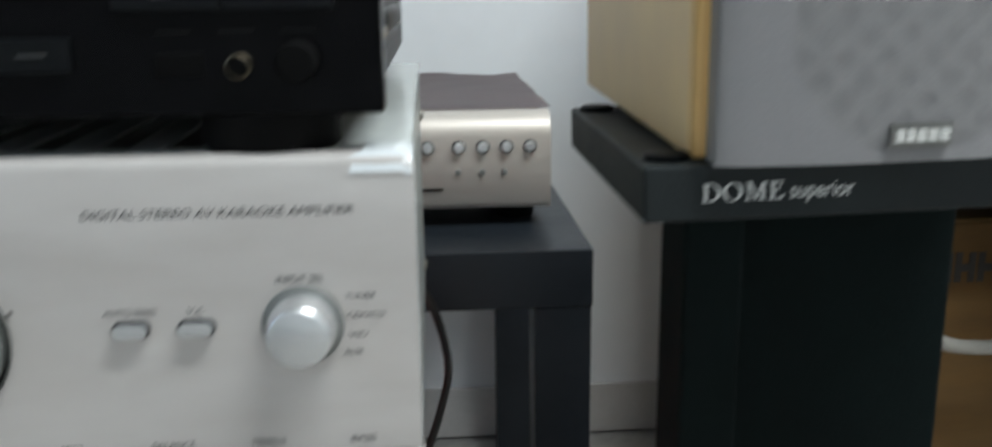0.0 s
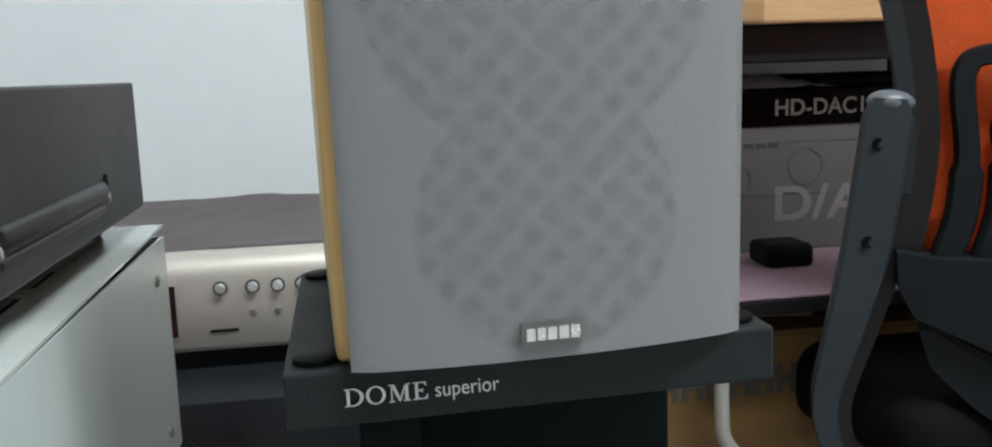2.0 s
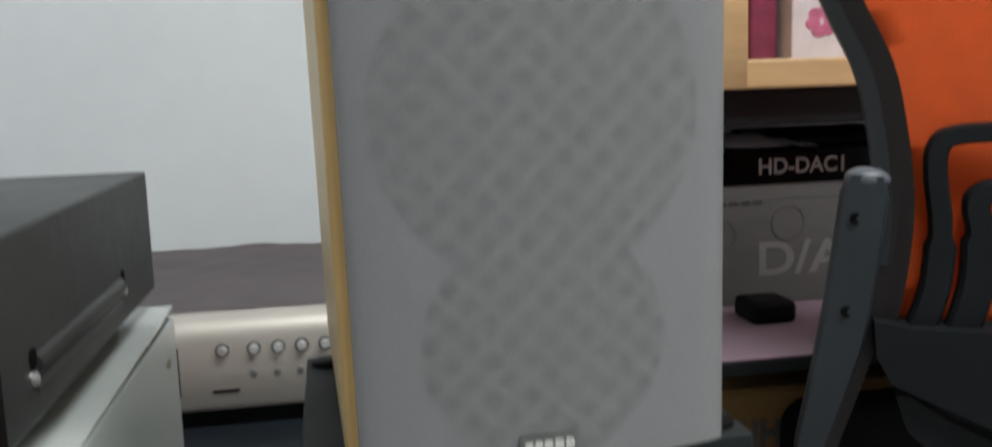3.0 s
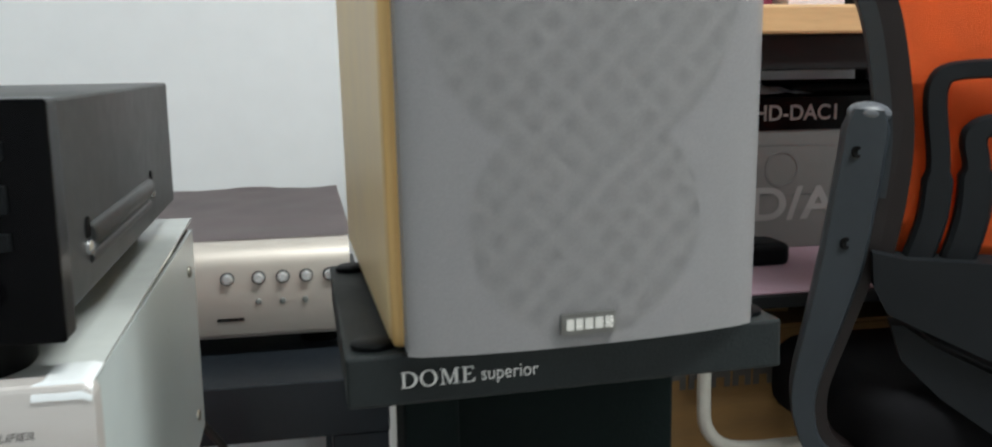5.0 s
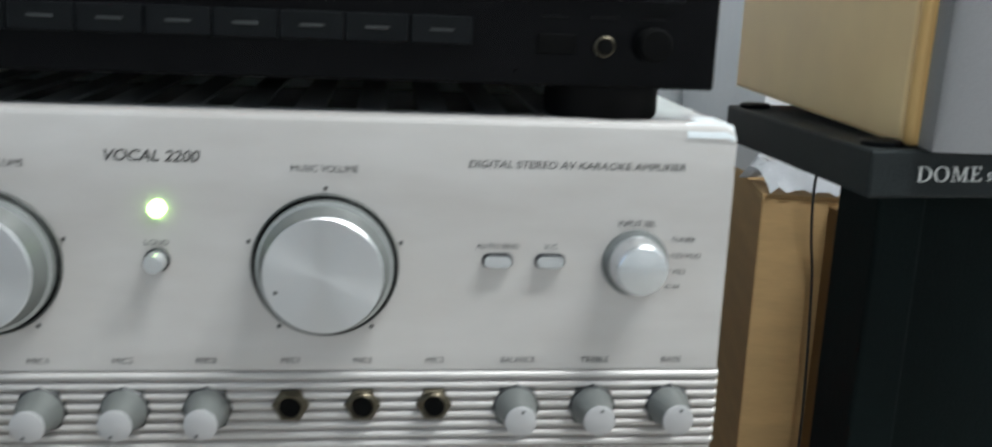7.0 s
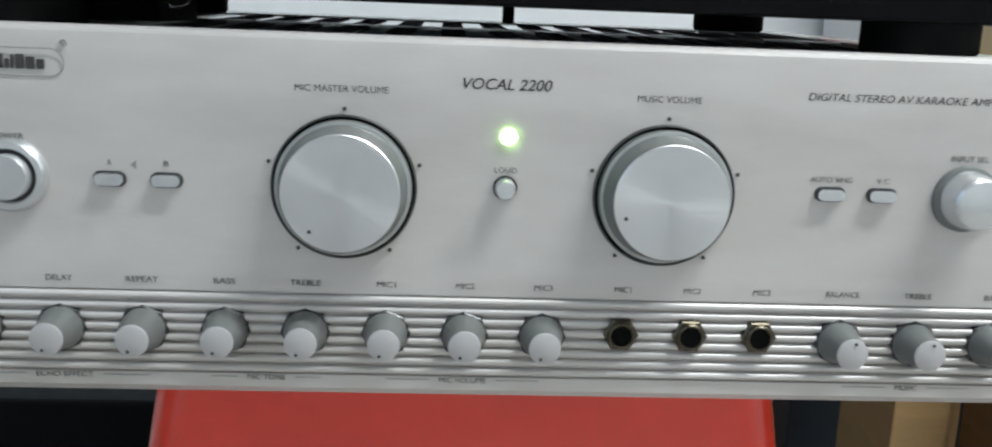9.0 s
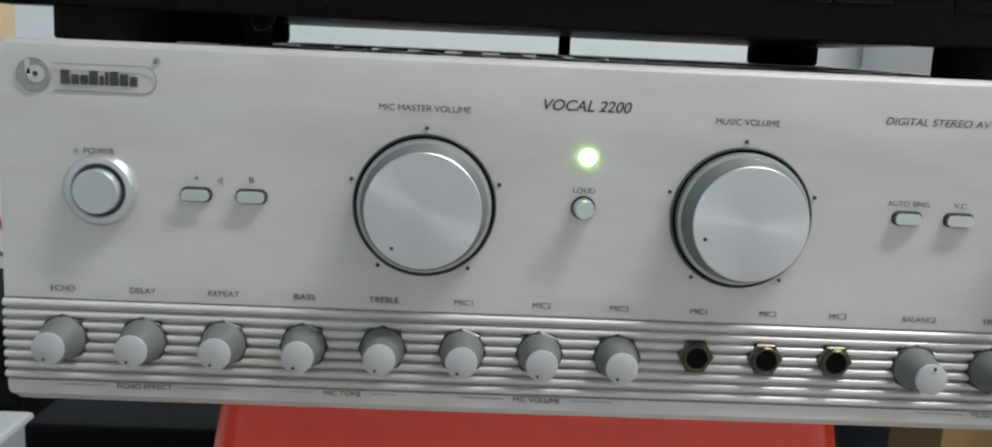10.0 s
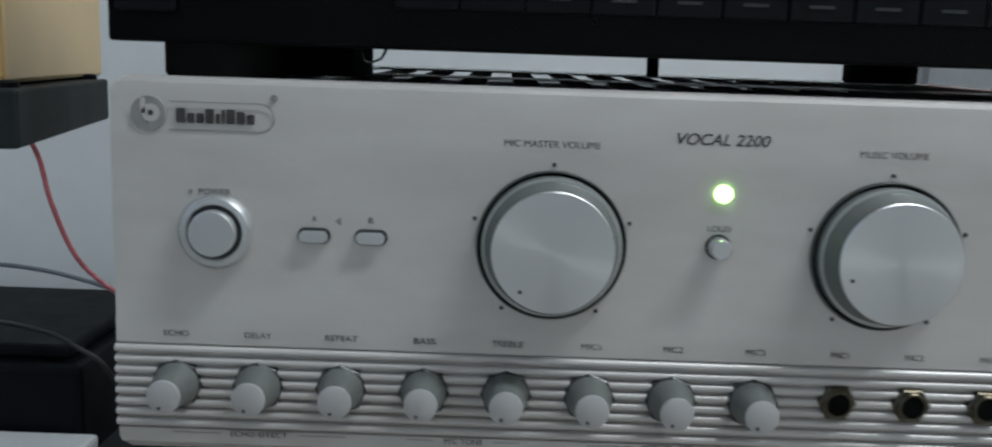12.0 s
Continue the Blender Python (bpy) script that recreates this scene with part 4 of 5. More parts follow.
    bd = part("badge", add_prism(bmesh.new(), rounded(bx - 0.0118, bx + 0.0122, 0.0065, 0.0155, 0.0008), -0.0062, -0.0082), M_BADGE, ob, "small metal badge")
    x = bx - 0.0098
    for wd in (0.0034, 0.0032, 0.0036, 0.0038, 0.0036):
        bm = add_prism(bmesh.new(), rounded(x, x + wd, 0.0087, 0.0135, 0.0006), -0.0078, -0.0088)
        part("badge_bar", bm, M_BADGELET, bd)
        x += wd + 0.0008
    return ob


stand = speaker_stand((0.307, 0.058, 0), (0, 0, 0), "matt black steel speaker stand with lettering on its top plate", tilt=-1.2)


def serif_word(parent, x, z, h, material, y):
    """The word DOME in capitals with thick and thin strokes and small feet; x is its left end, h the cap height."""
    def letter(polys):
        bm = bmesh.new()
        for p in polys:
            add_prism(bm, [(x + a * h, z + b * h) for a, b in p], y, y + 0.0003)
        part("lettering", bm, material, parent)
    def bar(x0, x1, z0, z1):
        return [(x0, z0), (x1, z0), (x1, z1), (x0, z1)]
    def ring(cx, rx, inner, a0, a1, n=20):
        out = []
        for i in range(n):
            p, q = radians(a0 + (a1 - a0) * i / n), radians(a0 + (a1 - a0) * (i + 1) / n)
            out.append([(cx + rx * math.cos(p), 0.5 + 0.52 * math.sin(p)), (cx + rx * math.cos(q), 0.5 + 0.52 * math.sin(q)),
                        (cx + inner * math.cos(q), 0.5 + 0.45 * math.sin(q)), (cx + inner * math.cos(p), 0.5 + 0.45 * math.sin(p))])
        return out
    letter([bar(0.10, 0.27, 0.0, 1.0), bar(0.0, 0.38, 0.0, 0.06), bar(0.0, 0.38, 0.94, 1.0)] + ring(0.36, 0.66, 0.46, -90, 90))
    letter(ring(1.68, 0.54, 0.36, 0, 360, 32))
    letter([bar(2.50, 2.58, 0.0, 1.0), [(2.50, 1.0), (2.70, 1.0), (3.02, 0.14), (2.93, 0.02)], [(2.93, 0.02), (3.02, 0.02), (3.36, 1.0), (3.28, 1.0)], bar(3.27, 3.45, 0.0, 1.0),
            bar(2.37, 2.71, 0.0, 0.06), bar(2.37, 2.62, 0.94, 1.0), bar(3.15, 3.58, 0.0, 0.06), bar(3.36, 3.58, 0.94, 1.0)])
    letter([bar(3.82, 3.99, 0.0, 1.0), bar(3.70, 4.48, 0.0, 0.07), bar(3.70, 4.42, 0.93, 1.0), bar(3.99, 4.22, 0.48, 0.55), bar(4.20, 4.25, 0.40, 0.63),
            [(4.34, 0.07), (4.48, 0.0), (4.52, 0.25), (4.46, 0.25)], [(4.30, 0.93), (4.42, 1.0), (4.45, 0.76), (4.40, 0.76)]])


serif_word(stand, 0.0225, 0.5780, 0.0070, M_WHITEPRINT, -0.0011)
lettering("superior", 0.0570, 0.5783, 0.0060, 0.0250, stand, M_WHITEPRINT, -0.0008, align="LEFT")
for ob in stand.children:
    if ob.name.startswith("lettering"):
        ob.data.transform(Matrix.Translation((0, 0, 0.570)) @ Matrix.Rotation(radians(-1.2), 4, "Y") @ Matrix.Translation((0, 0, -0.570)))
speaker((0.3275, 0.0525, 0.5922), (2.8, -1.0, 2.0), "small bookshelf loudspeaker with maple sides and grey grille")

# the second stand and speaker beyond the amplifier's other end
speaker_stand((-0.448, -0.031, 0), (0, 0, 13), "matt black steel speaker stand beside the amplifier", 0.0095, column=(0.006, 0.105), post=(0.108, 0.122))
speaker((-0.424, -0.026, 0.6031), (0, 0, 13), "small bookshelf loudspeaker with maple sides beside the tuner")


# ---- boxes behind the stand ----
def carton(name, x0, x1, y0, y1, z0, z1, material, label, rz=0.0):
    ob = thing(name, (x0, y0, z0), label, "box", rot=(0, 0, rz))
    w, d, h = x1 - x0, y1 - y0, z1 - z0
    part("body", box(0, w, 0, d, 0, h - 0.004, 0.002), material, ob)
    part("flap", box(0, w, 0, d / 2 - 0.001, h - 0.004, h, 0.001), material, ob)
    part("flap", box(0, w, d / 2 + 0.001, d, h - 0.004, h, 0.001), material, ob)
    return ob


tall = carton("cardboard_box", 0.490, 0.79, 0.62, 1.00, 0, 0.462, M_CARTON, "tall brown cardboard box standing on the floor by the wall", -11)
white = carton("white_box", 0.522, 0.69, 0.72, 1.03, 0.462, 0.86, M_WHITEBOX, "white box with a red band standing on the cardboard box")
part("red_band", box(-0.0015, 0.1695, -0.0015, 0.3115, 0.212, 0.31), M_REDCARD, white, "red printed band")
lb = part("dark_label", box(0.004, 0.11, -0.0025, 0.0, 0.183, 0.2), M_INK, white)
for i in range(5):
    part("label_bar", box(0.008 + i * 0.012, 0.017 + i * 0.012, -0.0032, -0.0022, 0.187, 0.196), M_WHITEPRINT, lb)

# crumpled plastic film lying on the cardboard box
bm = bmesh.new()
nx, ny = 28, 10
grid = [[bm.verts.new((0.495 + 0.24 * i / nx, 0.612 - 0.046 * i / nx + 0.095 * j / ny, 0.464 + 0.022 * abs(noise.noise(Vector((i * 0.4, j * 0.5, 3.1)))) * (1 if 0 < i < nx else 0.2) + 0.02 * math.sin(math.pi * j / ny))) for i in range(nx + 1)] for j in range(ny + 1)]
for j in range(ny):
    for i in range(nx):
        bm.faces.new((grid[j][i], grid[j][i + 1], grid[j + 1][i + 1], grid[j + 1][i]))
bmesh.ops.solidify(bm, geom=bm.faces[:], thickness=0.001)
tagged(part("plastic_bag", bm, M_BAG, smooth=60), "crumpled white plastic bag lying on the cardboard box", "bag")

# ---- shelf, boxes and desk beyond the stand ----
desk = thing("desk", (0.70, 0.47, 0), "pale wooden desk with a black metal frame and lower shelf", "desk")
part("top", box(-0.01, 1.2, 0.13, 0.56, 0.738, 0.768, 0.003), M_DESKWOOD, desk)
part("frame_rail", box(0.01, 1.19, 0.15, 0.54, 0.70, 0.738, 0.002), M_DESKMETAL, desk)
part("shelf", box(-0.04, 1.15, 0.0, 0.54, 0.482, 0.4955, 0.002), M_DESKMETAL, desk)
for x in (0.42, 1.15):
    for y in (0.18, 0.5):
        part("leg", box(x, x + 0.03, y, y + 0.03, 0, 0.70, 0.002), M_DESKMETAL, desk)
part("side_board", box(-0.008, 0.034, 0.10, 0.5, 0.7385, 0.99, 0.002), M_DESKWOOD, desk)
tagged(part("table_cloth", box(0.663, 1.85, 0.4705, 1.0, 0.4957, 0.4982, 0.001), M_LILAC), "lilac cloth spread over the desk's lower shelf", "cloth")

hd = thing("product_box", (0.66, 0.663, 0.4982), "grey printed electronics carton with a black title band", "box")
part("body", box(0, 0.40, 0, 0.3, 0, 0.171, 0.0015), M_BOXGREY, hd)
part("title_band", box(-0.001, 0.401, -0.001, 0.1, 0.135, 0.1722), M_BLACKPANEL, hd, "black title band")
lettering("HD-DAC1", 0.179, 0.1465, 0.0165, 0.101, hd, M_GREYLET, -0.0016, weight=0.02)
lettering("D/A", 0.182, 0.034, 0.036, 0.105, hd, M_BOXLIGHT, -0.0008, weight=0.02)
for i in range(4):
    part("print_bar", box(0.080 + i * 0.014, 0.091 + i * 0.014, -0.0008, 0.0, 0.113, 0.118), M_INK, hd)
part("print_ring", lathe([(0.021, 0.0005), (0.021, -0.0007), (0.018, -0.0007), (0.018, 0.0005)], 32, "y", (0.165, 0, 0.091)), M_BOXLINE, hd)
part("print_ring", lathe([(0.019, 0.0005), (0.019, -0.0007), (0.016, -0.0007), (0.016, 0.0005)], 32, "y", (0.085, 0, 0.080)), M_BOXLINE, hd)
part("print_frame", add_tube(bmesh.new(), [Vector((x, 0.0, z)) for x, z in rounded(0.05, 0.28, 0.062, 0.118, 0.012)], 0.0007, 6), M_BOXLINE, hd)
# black blister pack and film on that carton
pk = thing("blister_pack", (0.70, 0.66, 0.6704), "clear plastic blister pack lying on the grey carton", "package")
bm = bmesh.new()
grid = [[bm.verts.new((0.16 * i / 14, 0.11 * j / 8, 0.004 + 0.014 * math.sin(math.pi * j / 8) * math.sin(math.pi * i / 14) + 0.004 * noise.noise(Vector((i * 0.6, j * 0.6, 7))))) for i in range(15)] for j in range(9)]
for j in range(8):
    for i in range(14):
        bm.faces.new((grid[j][i], grid[j][i + 1], grid[j + 1][i + 1], grid[j + 1][i]))
bmesh.ops.solidify(bm, geom=bm.faces[:], thickness=0.003)
part("film", bm, M_BAG, pk, smooth=60)
tagged(part("black_pouch", box(0.84, 1.02, 0.68, 0.86, 0.6704, 0.6850, 0.006), M_DARKPL), "flat black pouch lying on the grey carton", "pouch")
tagged(part("power_adapter", box(0.742, 0.792, 0.575, 0.625, 0.4982, 0.5220, 0.007, 3), M_DARKPL), "small black power adapter on the lilac cloth", "adapter")

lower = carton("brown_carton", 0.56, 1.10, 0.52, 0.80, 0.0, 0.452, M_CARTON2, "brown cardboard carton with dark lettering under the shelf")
x = 0.052
for w in (0.017, 0.021, 0.020, 0.021, 0.019, 0.021):
    bm = bmesh.new()
    add_box(bm, x, x + 0.006, -0.0012, 0.0, 0.392, 0.420)
    add_box(bm, x + w - 0.006, x + w, -0.0012, 0.0, 0.392, 0.420)
    add_box(bm, x + 0.006, x + w - 0.006, -0.0012, 0.0, 0.402, 0.409)
    part("print_bar", bm, M_INK, lower)
    x += w + 0.003

# white bent tube of a small trolley frame
tr = thing("tube_frame", (0.655, 0.48, 0), "white enamelled bent tube frame beside the stand", "frame")
part("rail", tube([(0, 0, 0.47), (0, 0, 0.43), (0, 0, 0.395), (0.003, 0, 0.368), (0.020, 0, 0.349), (0.05, 0, 0.343), (0.10, 0, 0.343), (0.20, 0, 0.345), (0.30, 0, 0.345)], 0.0066, 14), M_TUBE, tr, smooth=60)
part("leg", tube([(0.30, 0, 0.345), (0.33, 0, 0.33), (0.335, 0, 0.28), (0.335, 0, 0.1), (0.335, 0, 0.0)], 0.0066, 14), M_TUBE, tr, smooth=60)

# things standing on the desk
fl = thing("floral_box", (0.845, 0.70, 0.768), "white paper box with pink flower print on the desk", "box")
part("body", box(0, 0.072, 0, 0.07, 0, 0.17, 0.002), M_FLORAL, fl)
for k in range(6):
    a = radians(60 * k + 12)
    part("petal_print", add_prism(bmesh.new(), [(0.036 + 0.011 * math.cos(a) + 0.009 * math.cos(radians(b)), 0.042 + 0.011 * math.sin(a) + 0.007 * math.sin(radians(b))) for b in range(0, 360, 30)], 0.0005, -0.0005 - 0.0001 * k), M_PETAL, fl)
tagged(part("dark_case", box(0.95, 1.3, 0.66, 0.9, 0.768, 0.95, 0.006), M_DARKPL), "dark plastic case standing on the desk", "case")
tagged(part("magenta_packet", box(0.805, 0.838, 0.72, 0.78, 0.768, 0.93, 0.004), mat("magenta_card", (0.2, 0.03, 0.07), 0.5, var=0.3, scale=40)), "magenta card packet standing on the desk", "packet")


# ---- office chair ----
def office_chair():
    ob = thing("office_chair", (0, 0, 0), "office chair with an orange mesh back and dark grey plastic frame", "chair")
    def to(x, y, z):
        # local sheet coordinates: x along the back, y its depth, z up
        return (x + 0.447 * y, 0.38 - 0.5 * (x - 0.735) + 0.894 * y, z)
    xc = 0.965
    left = [(0.697, 0.900), (0.712, 0.850), (0.730, 0.800), (0.749, 0.755), (0.759, 0.705), (0.7645, 0.650), (0.762, 0.600), (0.755, 0.552)]
    lp = smooth_path([(x, 0, z) for x, z in left], 5)
    top = smooth_path([(0.697, 0, 0.900), (0.692, 0, 0.96), (0.715, 0, 1.03), (0.80, 0, 1.07), (xc, 0, 1.085)], 5)
    outline = [(p.x, p.z) for p in lp[::-1]] + [(p.x, p.z) for p in top[1:]]
    full = outline + [(2 * xc - x, z) for x, z in outline[::-1][1:]]
    # mesh sheet
    bm = bmesh.new()
    rows = []
    for (xa, z) in outline[:-1]:
        n = 14
        rows.append([bm.verts.new(to(xa + (2 * xc - 2 * xa) * i / n, 0.004 + 0.02 * math.sin(math.pi * i / n), z)) for i in range(n + 1)])
    for a, b in zip(rows, rows[1:]):
        for i in range(len(a) - 1):
            bm.faces.new((a[i], a[i + 1], b[i + 1], b[i]))
    bmesh.ops.solidify(bm, geom=bm.faces[:], thickness=0.002)
    part("mesh_back", bm, M_ORANGE, ob, "orange mesh backrest", smooth=60)
    # frame round the mesh
    fr = bmesh.new()
    n = len(full)
    quads = []
    for i, (x, z) in enumerate(full):
        px, pz = full[max(i - 1, 0)]
        qx, qz = full[min(i + 1, n - 1)]
        d = Vector((qx - px, qz - pz)).normalized()
        nx_, nz_ = -d.y, d.x
        a = 0.011
        quads.append([fr.verts.new(to(x + s * a * nx_, y, z + s * a * nz_)) for s, y in ((1, -0.010), (-1, -0.010), (-1.1, 0.016), (1.1, 0.016))])
    for a, b in zip(quads, quads[1:]):
        for k in range(4):
            fr.faces.new((a[k], a[(k + 1) % 4], b[(k + 1) % 4], b[k]))
    fr.faces.new(quads[0])
    fr.faces.new(quads[-1][::-1])
    part("back_frame", fr, M_FRAMEBLK, ob, "black curved frame", smooth=35)
    # slate grey outer rim along the frame
    rm = bmesh.new()
    quads = []
    for i, (x, z) in enumerate(full):
        px, pz = full[max(i - 1, 0)]
        qx, qz = full[min(i + 1, n - 1)]
        d = Vector((qx - px, qz - pz)).normalized()
        if z > 0.60:
            quads.append([rm.verts.new(to(x - s * 0.011 * d.y, y, z + s * 0.011 * d.x)) for s, y in ((1.35, -0.010), (0.35, -0.0135), (0.35, 0.0), (1.35, 0.012))])
    for a, b in zip(quads, quads[1:]):
        for k in range(4):
            rm.faces.new((a[k], a[(k + 1) % 4], b[(k + 1) % 4], b[k]))
    rm.faces.new(quads[0])
    rm.faces.new(quads[-1][::-1])
    part("outer_rim", rm, M_GREYPL2, ob, "slate grey outer rim", smooth=35)
    # spine lattice: nested arches
    for path, wd in (([(0.781, 0.545), (0.791, 0.585), (0.793, 0.630), (0.789, 0.670), (0.790, 0.692), (0.802, 0.7015), (0.85, 0.7035), (xc, 0.7035)], 0.0075),
                     ([(0.808, 0.545), (0.817, 0.585), (0.818, 0.625), (0.815, 0.645), (0.818, 0.655), (0.832, 0.660), (0.87, 0.661), (xc, 0.661)], 0.0085)):
        for side in (1, -1):
            pts = smooth_path([(x if side == 1 else 2 * xc - x, 0, z) for x, z in path], 6)
            bm = bmesh.new()
            qs = []
            for i, p in enumerate(pts):
                d = (pts[min(i + 1, len(pts) - 1)] - pts[max(i - 1, 0)]).normalized()
                nx_, nz_ = -d.z, d.x
                wv = wd * (1.35 if p.z < 0.62 else 1.0)
                qs.append([bm.verts.new(to(p.x + s * wv * nx_, y, p.z + s * wv * nz_)) for s, y in ((0.75, -0.012), (-0.75, -0.012), (-1, -0.008), (-1, 0.002), (1, 0.002), (1, -0.008))])
            for a, b in zip(qs, qs[1:]):
                for k in range(6):
                    bm.faces.new((a[k], a[(k + 1) % 6], b[(k + 1) % 6], b[k]))
            bm.faces.new(qs[0])
            bm.faces.new(qs[-1][::-1])
            part("spine_bar", bm, M_GREYPL, ob, smooth=35)
    # lower shell
    sh = [(0.750, 0.558), (0.775, 0.553), (0.83, 0.552), (xc, 0.552)]
    lo = [(xc, 0.455), (0.88, 0.458), (0.831, 0.474), (0.790, 0.494), (0.762, 0.508), (0.752, 0.530)]
    half = sh[:-1]
    outl = half + [(2 * xc - x, z) for x, z in half[::-1]] + [(2 * xc - x, z) for x, z in lo[::-1][:-1]] + lo[:]
    bm = add_prism(bmesh.new(), outl, -0.026, 0.014, to)
    bmesh.ops.bevel(bm, geom=[e for e in bm.edges if e.calc_face_angle(0) > 0.9], offset=0.006, segments=2, affect="EDGES")
    part("lower_shell", bm, M_GREYPL, ob, smooth=35)
    # side bracket sweeping down into the arm loop, with a black liner behind its inner edge
    BRACKET = ((0.744, 0.672), (0.741, 0.640), (0.7365, 0.600), (0.7295, 0.545), (0.7185, 0.4925), (0.7075, 0.441), (0.709, 0.408), (0.720, 0.382), (0.752, 0.364), (0.81, 0.360), (0.88, 0.360))
    for side in (1, -1):
        pts = smooth_path([(x if side == 1 else 2 * xc - x, 0, z) for x, z in BRACKET], 6)
        bm = bmesh.new()
        qs = []
        for i, p in enumerate(pts):
            d = (pts[min(i + 1, len(pts) - 1)] - pts[max(i - 1, 0)]).normalized()
            nx_, nz_ = -d.z, d.x
            wv = 0.0158 if p.z > 0.54 else 0.0075 + 0.0083 * max(0.0, p.z - 0.40) / 0.14
            if i < 3:
                wv *= 0.7 + 0.1 * i
            qs.append([bm.verts.new(to(p.x + s * wv * nx_, y, p.z + s * wv * nz_)) for s, y in ((0.85, -0.022), (-0.85, -0.022), (-1, -0.018), (-1, 0.004), (1, 0.004), (1, -0.018))])
        for a, b in zip(qs, qs[1:]):
            for k in range(6):
                bm.faces.new((a[k], a[(k + 1) % 6], b[(k + 1) % 6], b[k]))
        bm.faces.new(qs[0])
        bm.faces.new(qs[-1][::-1])
        br = part("bracket", bm, M_GREYPL2, ob, "grey plastic side bracket", smooth=35)
        ln = bmesh.new()
        qs = []
        for i, p in enumerate(pts):
            d = (pts[min(i + 1, len(pts) - 1)] - pts[max(i - 1, 0)]).normalized()
            nx_, nz_ = -d.z * side, d.x * side
            wv = 0.0158 if p.z > 0.54 else 0.0075 + 0.0083 * max(0.0, p.z - 0.40) / 0.14
            qs.append([ln.verts.new(to(p.x + s * nx_, y, p.z + s * nz_)) for s, y in ((wv - 0.003, -0.012), (wv + 0.009, -0.010), (wv + 0.009, 0.008), (wv - 0.003, 0.006))])
        for a, b in zip(qs, qs[1:]):
            for k in range(4):
                ln.faces.new((a[k], a[(k + 1) % 4], b[(k + 1) % 4], b[k]))
        ln.faces.new(qs[0])
        ln.faces.new(qs[-1][::-1])
        part("liner", ln, M_FRAMEBLK, br, "black inner edge", smooth=35)
        cpx = 0.7445 if side == 1 else 2 * xc - 0.7445
        cap = bmesh.new()
        bmesh.ops.create_uvsphere(cap, u_segments=20, v_segments=12, radius=1.0)
        for v in cap.verts:
            v.co = Vector(to(cpx + 0.0150 * v.co.x + 0.004 * v.co.z * side, -0.010 + 0.013 * v.co.y, 0.669 + 0.0085 * v.co.z - 0.0035 * v.co.x * side))
        part("cap", cap, mat("pale_grey_plastic", (0.11, 0.12, 0.135), 0.42, var=0.08, scale=40), br, "pale grey end cap", smooth=60)
        for bx, bz in ((0.7365, 0.6385), (0.7318, 0.5643)):
            bx = bx if side == 1 else 2 * xc - bx
            cx, cy, cz = to(bx, -0.0225, bz)
            part("bolt", lathe([(0.0048, 0.001), (0.0048, -0.0006), (0.003, -0.0006), (0.002, 0.0002)], 14, "y", (cx, cy, cz)), M_BLACKHOLE, br)
    # curved support under the shell
    su = [(0.774, 0.4965), (0.800, 0.4780), (0.8413, 0.4570), (0.90, 0.4420)]
    sl = [(0.90, 0.3850), (0.8413, 0.4071), (0.8023, 0.4366), (0.7745, 0.4670), (0.7664, 0.4960)]
    bm = add_prism(bmesh.new(), su + [(2 * xc - x, z) for x, z in su[::-1]] + [(2 * xc - x, z) for x, z in sl[::-1]] + sl, -0.016, 0.010, to)
    bmesh.ops.bevel(bm, geom=[e for e in bm.edges if e.calc_face_angle(0) > 0.9], offset=0.004, segments=2, affect="EDGES")
    part("seat_support", bm, M_GREYPL, ob, smooth=35)
    # seat, column and star base
    part("seat", box(0.745, 1.185, 0.33, 0.80, 0.360, 0.440, 0.03, 4), M_BLACKFAB, ob, "black padded seat", smooth=50)
    part("seat_pan", box(0.80, 1.13, 0.35, 0.70, 0.335, 0.361, 0.008), M_DARKPL, ob)
    part("gas_column", lathe([(0.03, 0.09), (0.03, 0.22), (0.016, 0.22), (0.016, 0.336)], 20, "z", (0.965, 0.53, 0)), M_DARKPL, ob, smooth=40)
    for k in range(5):
        a = radians(72 * k + 20)
        c, s = math.cos(a), math.sin(a)
        part("base_arm", tube([(0.965, 0.53, 0.11), (0.965 + 0.12 * c, 0.53 + 0.12 * s, 0.095), (0.965 + 0.26 * c, 0.53 + 0.26 * s, 0.065)], 0.017, 10, 3), M_DARKPL, ob, smooth=50)
        part("castor", lathe([(0.022, -0.018), (0.026, -0.012), (0.026, 0.012), (0.022, 0.018)], 20, "x", (0.965 + 0.27 * c, 0.53 + 0.27 * s, 0.026)), M_DARKPL, ob, smooth=40)
    return ob


office_chair()

# ---- cables and the corner beyond the amplifier ----
cab = thing("mains_cable", (0, 0, 0), "black mains cable hanging behind the amplifier", "cable")
part("cord", tube([(0.20, 0.328, 0.50), (0.212, 0.36, 0.46), (0.226, 0.40, 0.417), (0.234, 0.40, 0.375), (0.226, 0.40, 0.335), (0.205, 0.42, 0.25), (0.21, 0.55, 0.08), (0.26, 0.62, 0.005)], 0.0032, 10), M_CABLE, cab, smooth=60)
rc = thing("speaker_cable", (0, 0, 0), "clear red speaker cable hanging behind the stand", "cable")
part("cord", tube([(-0.47, 0.30, 0.60), (-0.488, 0.45, 0.56), (-0.490, 0.5, 0.528), (-0.478, 0.5, 0.481), (-0.455, 0.5, 0.43), (-0.413, 0.5, 0.396), (-0.34, 0.45, 0.38), (-0.26, 0.40, 0.40), (-0.2, 0.33, 0.47)], 0.0023, 10), M_REDCABLE, rc, smooth=60)

sub = thing("black_cabinet", (-0.45, 0.50, 0), "black wooden bass cabinet standing on the floor", "cabinet")
part("body", box(0, 0.25, 0, 0.36, 0.012, 0.25, 0.004), M_DARKPL, sub)
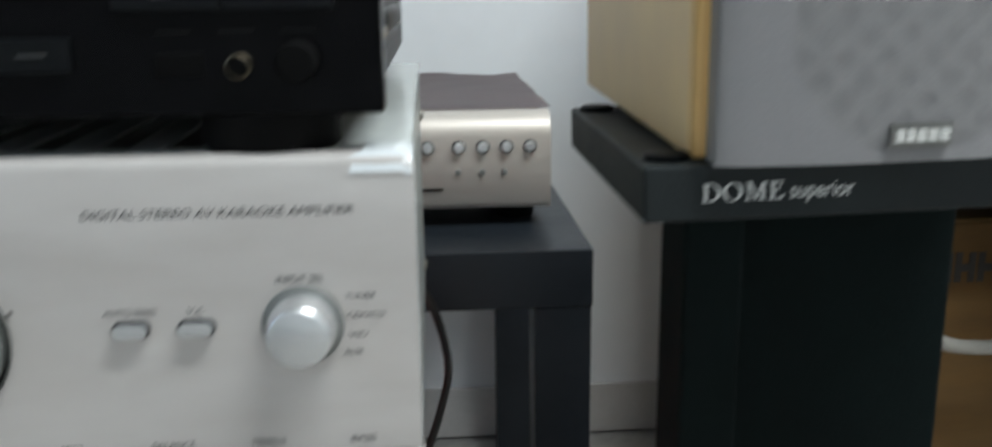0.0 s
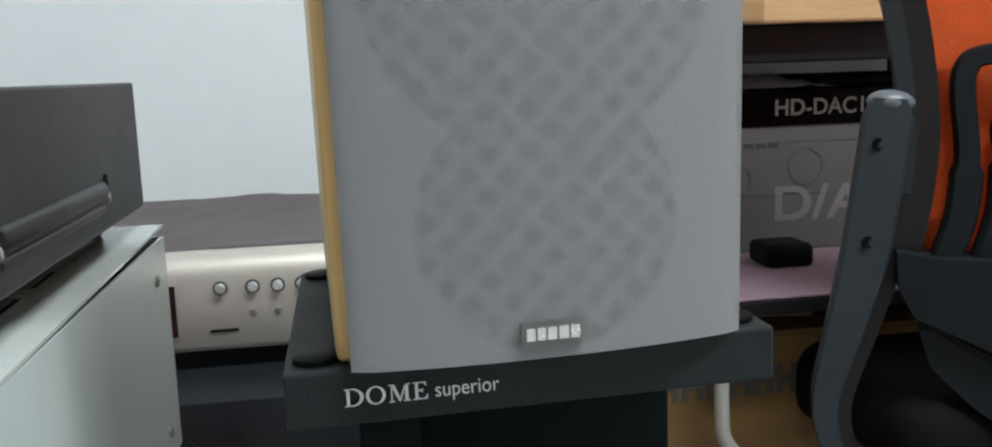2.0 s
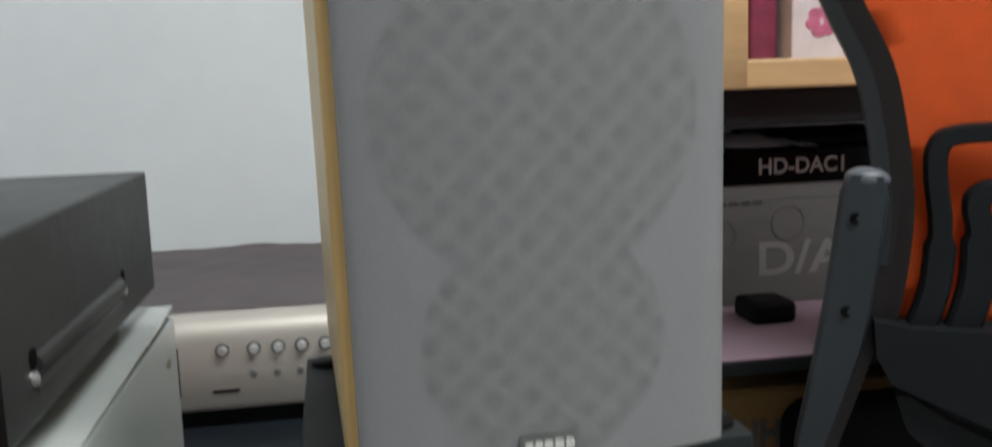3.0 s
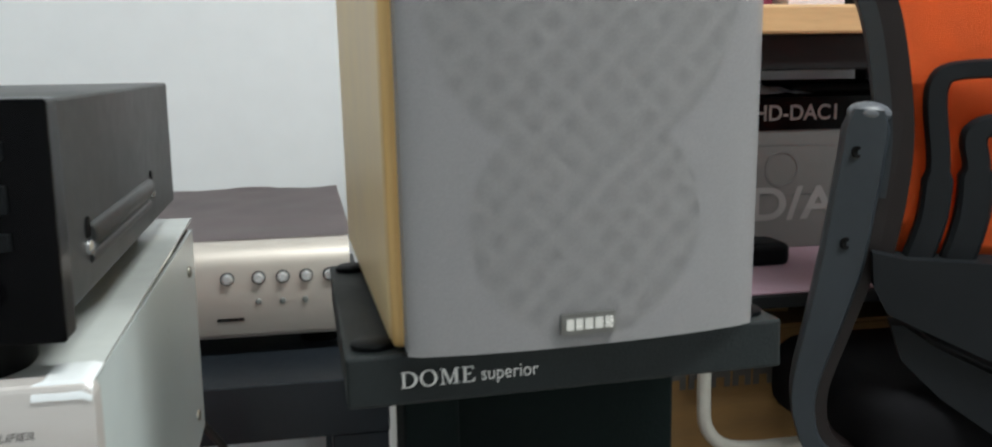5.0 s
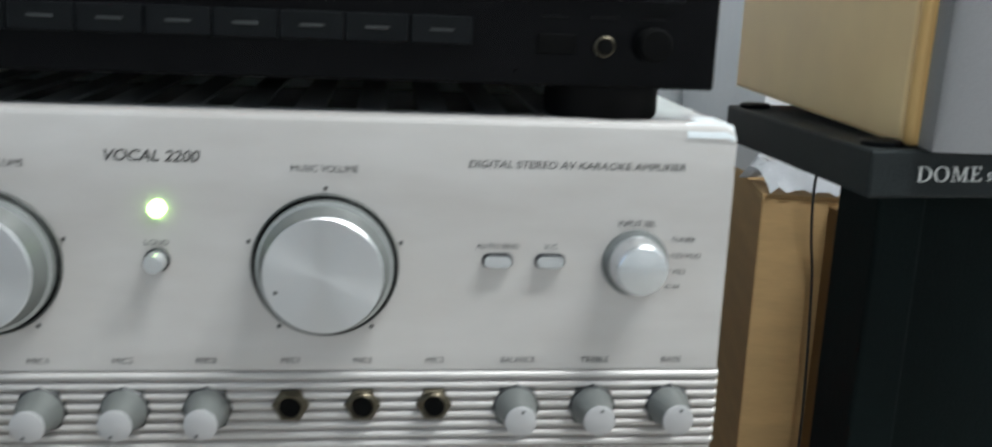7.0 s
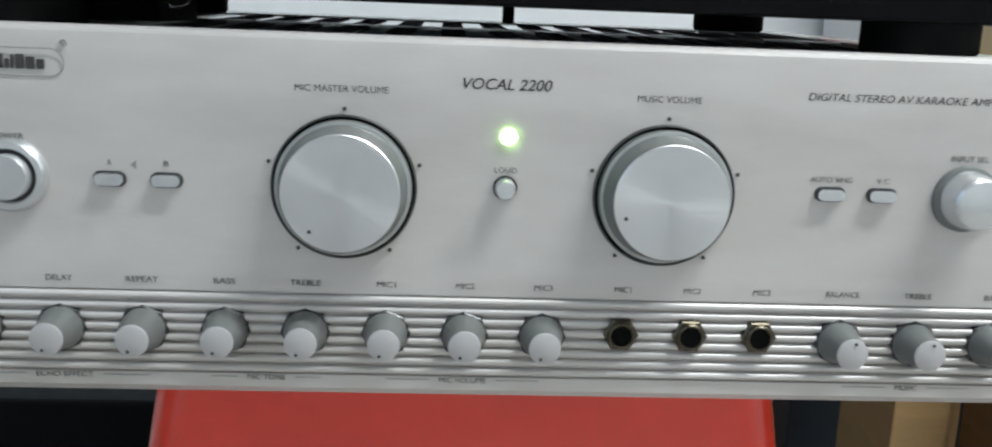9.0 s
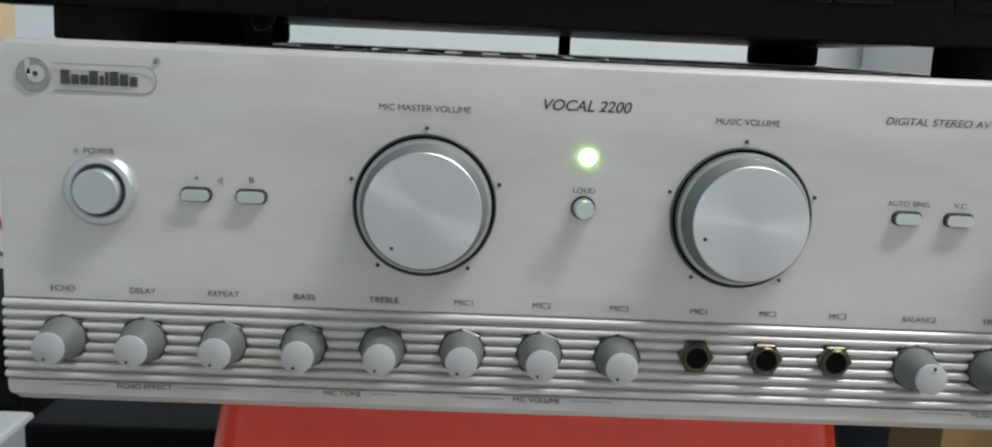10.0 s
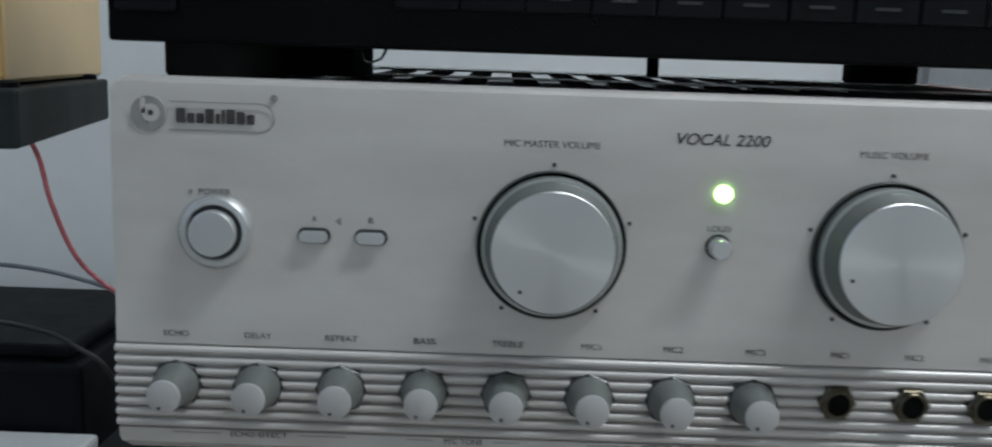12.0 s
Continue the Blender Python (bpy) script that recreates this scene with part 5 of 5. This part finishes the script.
for x in (0.03, 0.22):
    for y in (0.04, 0.32):
        part("foot", lathe([(0.014, 0), (0.016, 0.013)], 14, "z", (x, y, 0)), M_RUBBER, sub)
dev = thing("black_receiver", (-0.935, 0.702, 0), "stacked black equipment case beside the wall", "equipment")
part("body", box(0, 0.385, 0, 0.32, 0.01, 0.262, 0.008), M_DARKPL, dev)
part("lid", box(0.02, 0.365, 0.02, 0.30, 0.262, 0.280, 0.006), M_DARKPL, dev)
for x in (0.03, 0.35):
    part("foot", box(x - 0.015, x + 0.015, 0.03, 0.29, 0, 0.01), M_RUBBER, dev)
tagged(part("white_tray", box(-0.77, -0.528, 0.46, 0.697, 0.0, 0.186, 0.006), M_WHITEBOX), "white plastic box on the floor beside black equipment", "box")
c2 = thing("thin_cable", (0, 0, 0), "thin black cable looping over the black equipment", "cable")
part("cord", tube([(-0.72, 0.80, 0.2835), (-0.65, 0.74, 0.300), (-0.586, 0.71, 0.298), (-0.55, 0.70, 0.285), (-0.522, 0.705, 0.262), (-0.502, 0.72, 0.2), (-0.495, 0.74, 0.1), (-0.49, 0.76, 0.004)], 0.0028, 8), M_CABLE, c2, smooth=60)
duct = thing("cable_trunking", (-1.10, YN - 0.022, 0.095), "white plastic cable trunking fixed low on the wall", "trunking")
part("base", box(0, 0.72, 0.004, 0.0215, 0, 0.048, 0.001), M_WHITEBOX, duct)
part("cover", box(0, 0.72, -0.001, 0.0042, 0.001, 0.047, 0.0015), M_WHITEBOX, duct)
gl = thing("grey_cable", (0, 0, 0), "thin grey cable hanging in a shallow loop at the wall", "cable")
part("cord", tube([(-1.0, 0.98, 0.20), (-0.93, 0.97, 0.295), (-0.85, 0.96, 0.318), (-0.76, 0.95, 0.322), (-0.67, 0.94, 0.312), (-0.58, 0.93, 0.285), (-0.50, 0.92, 0.22), (-0.46, 0.92, 0.10), (-0.45, 0.92, 0.003)], 0.003, 8), mat("grey_cable_skin", (0.16, 0.18, 0.2), 0.45, var=0.1, scale=60), gl, smooth=60)
# skirting: single glazed tiles along the wall foot
for i in range(10):
    x = XW + 0.002 + i * 0.4
    ob = part("skirting_tile", box(x, x + 0.397, YN - 0.009, YN - 0.0005, 0.0, 0.078, 0.0015), M_SKIRT, wall_north)
# floor tiles
me = None
for i in range(10):
    for j in range(9):
        x, y = XW + i * 0.4, YS + j * 0.4
        if me is None:
            ob = part("floor_tile", box(0.0015, 0.3985, 0.0015, 0.3985, -0.006, 0.0, 0.001, 1), M_FLOOR, floor)
            me = ob.data
        else:
            ob = new("floor_tile", me)
            ob.parent = floor
        ob.location = (x, y, 0)

c3 = thing("thin_lead", (0, 0, 0), "thin dark lead hanging in front of the cardboard box", "cable")
part("cord", tube([(0.545, 0.60, 0.566), (0.540, 0.597, 0.52), (0.536, 0.596, 0.47), (0.541, 0.60, 0.42), (0.548, 0.600, 0.36), (0.55, 0.59, 0.2), (0.54, 0.58, 0.004)], 0.0016, 8), M_CABLE, c3, smooth=60)
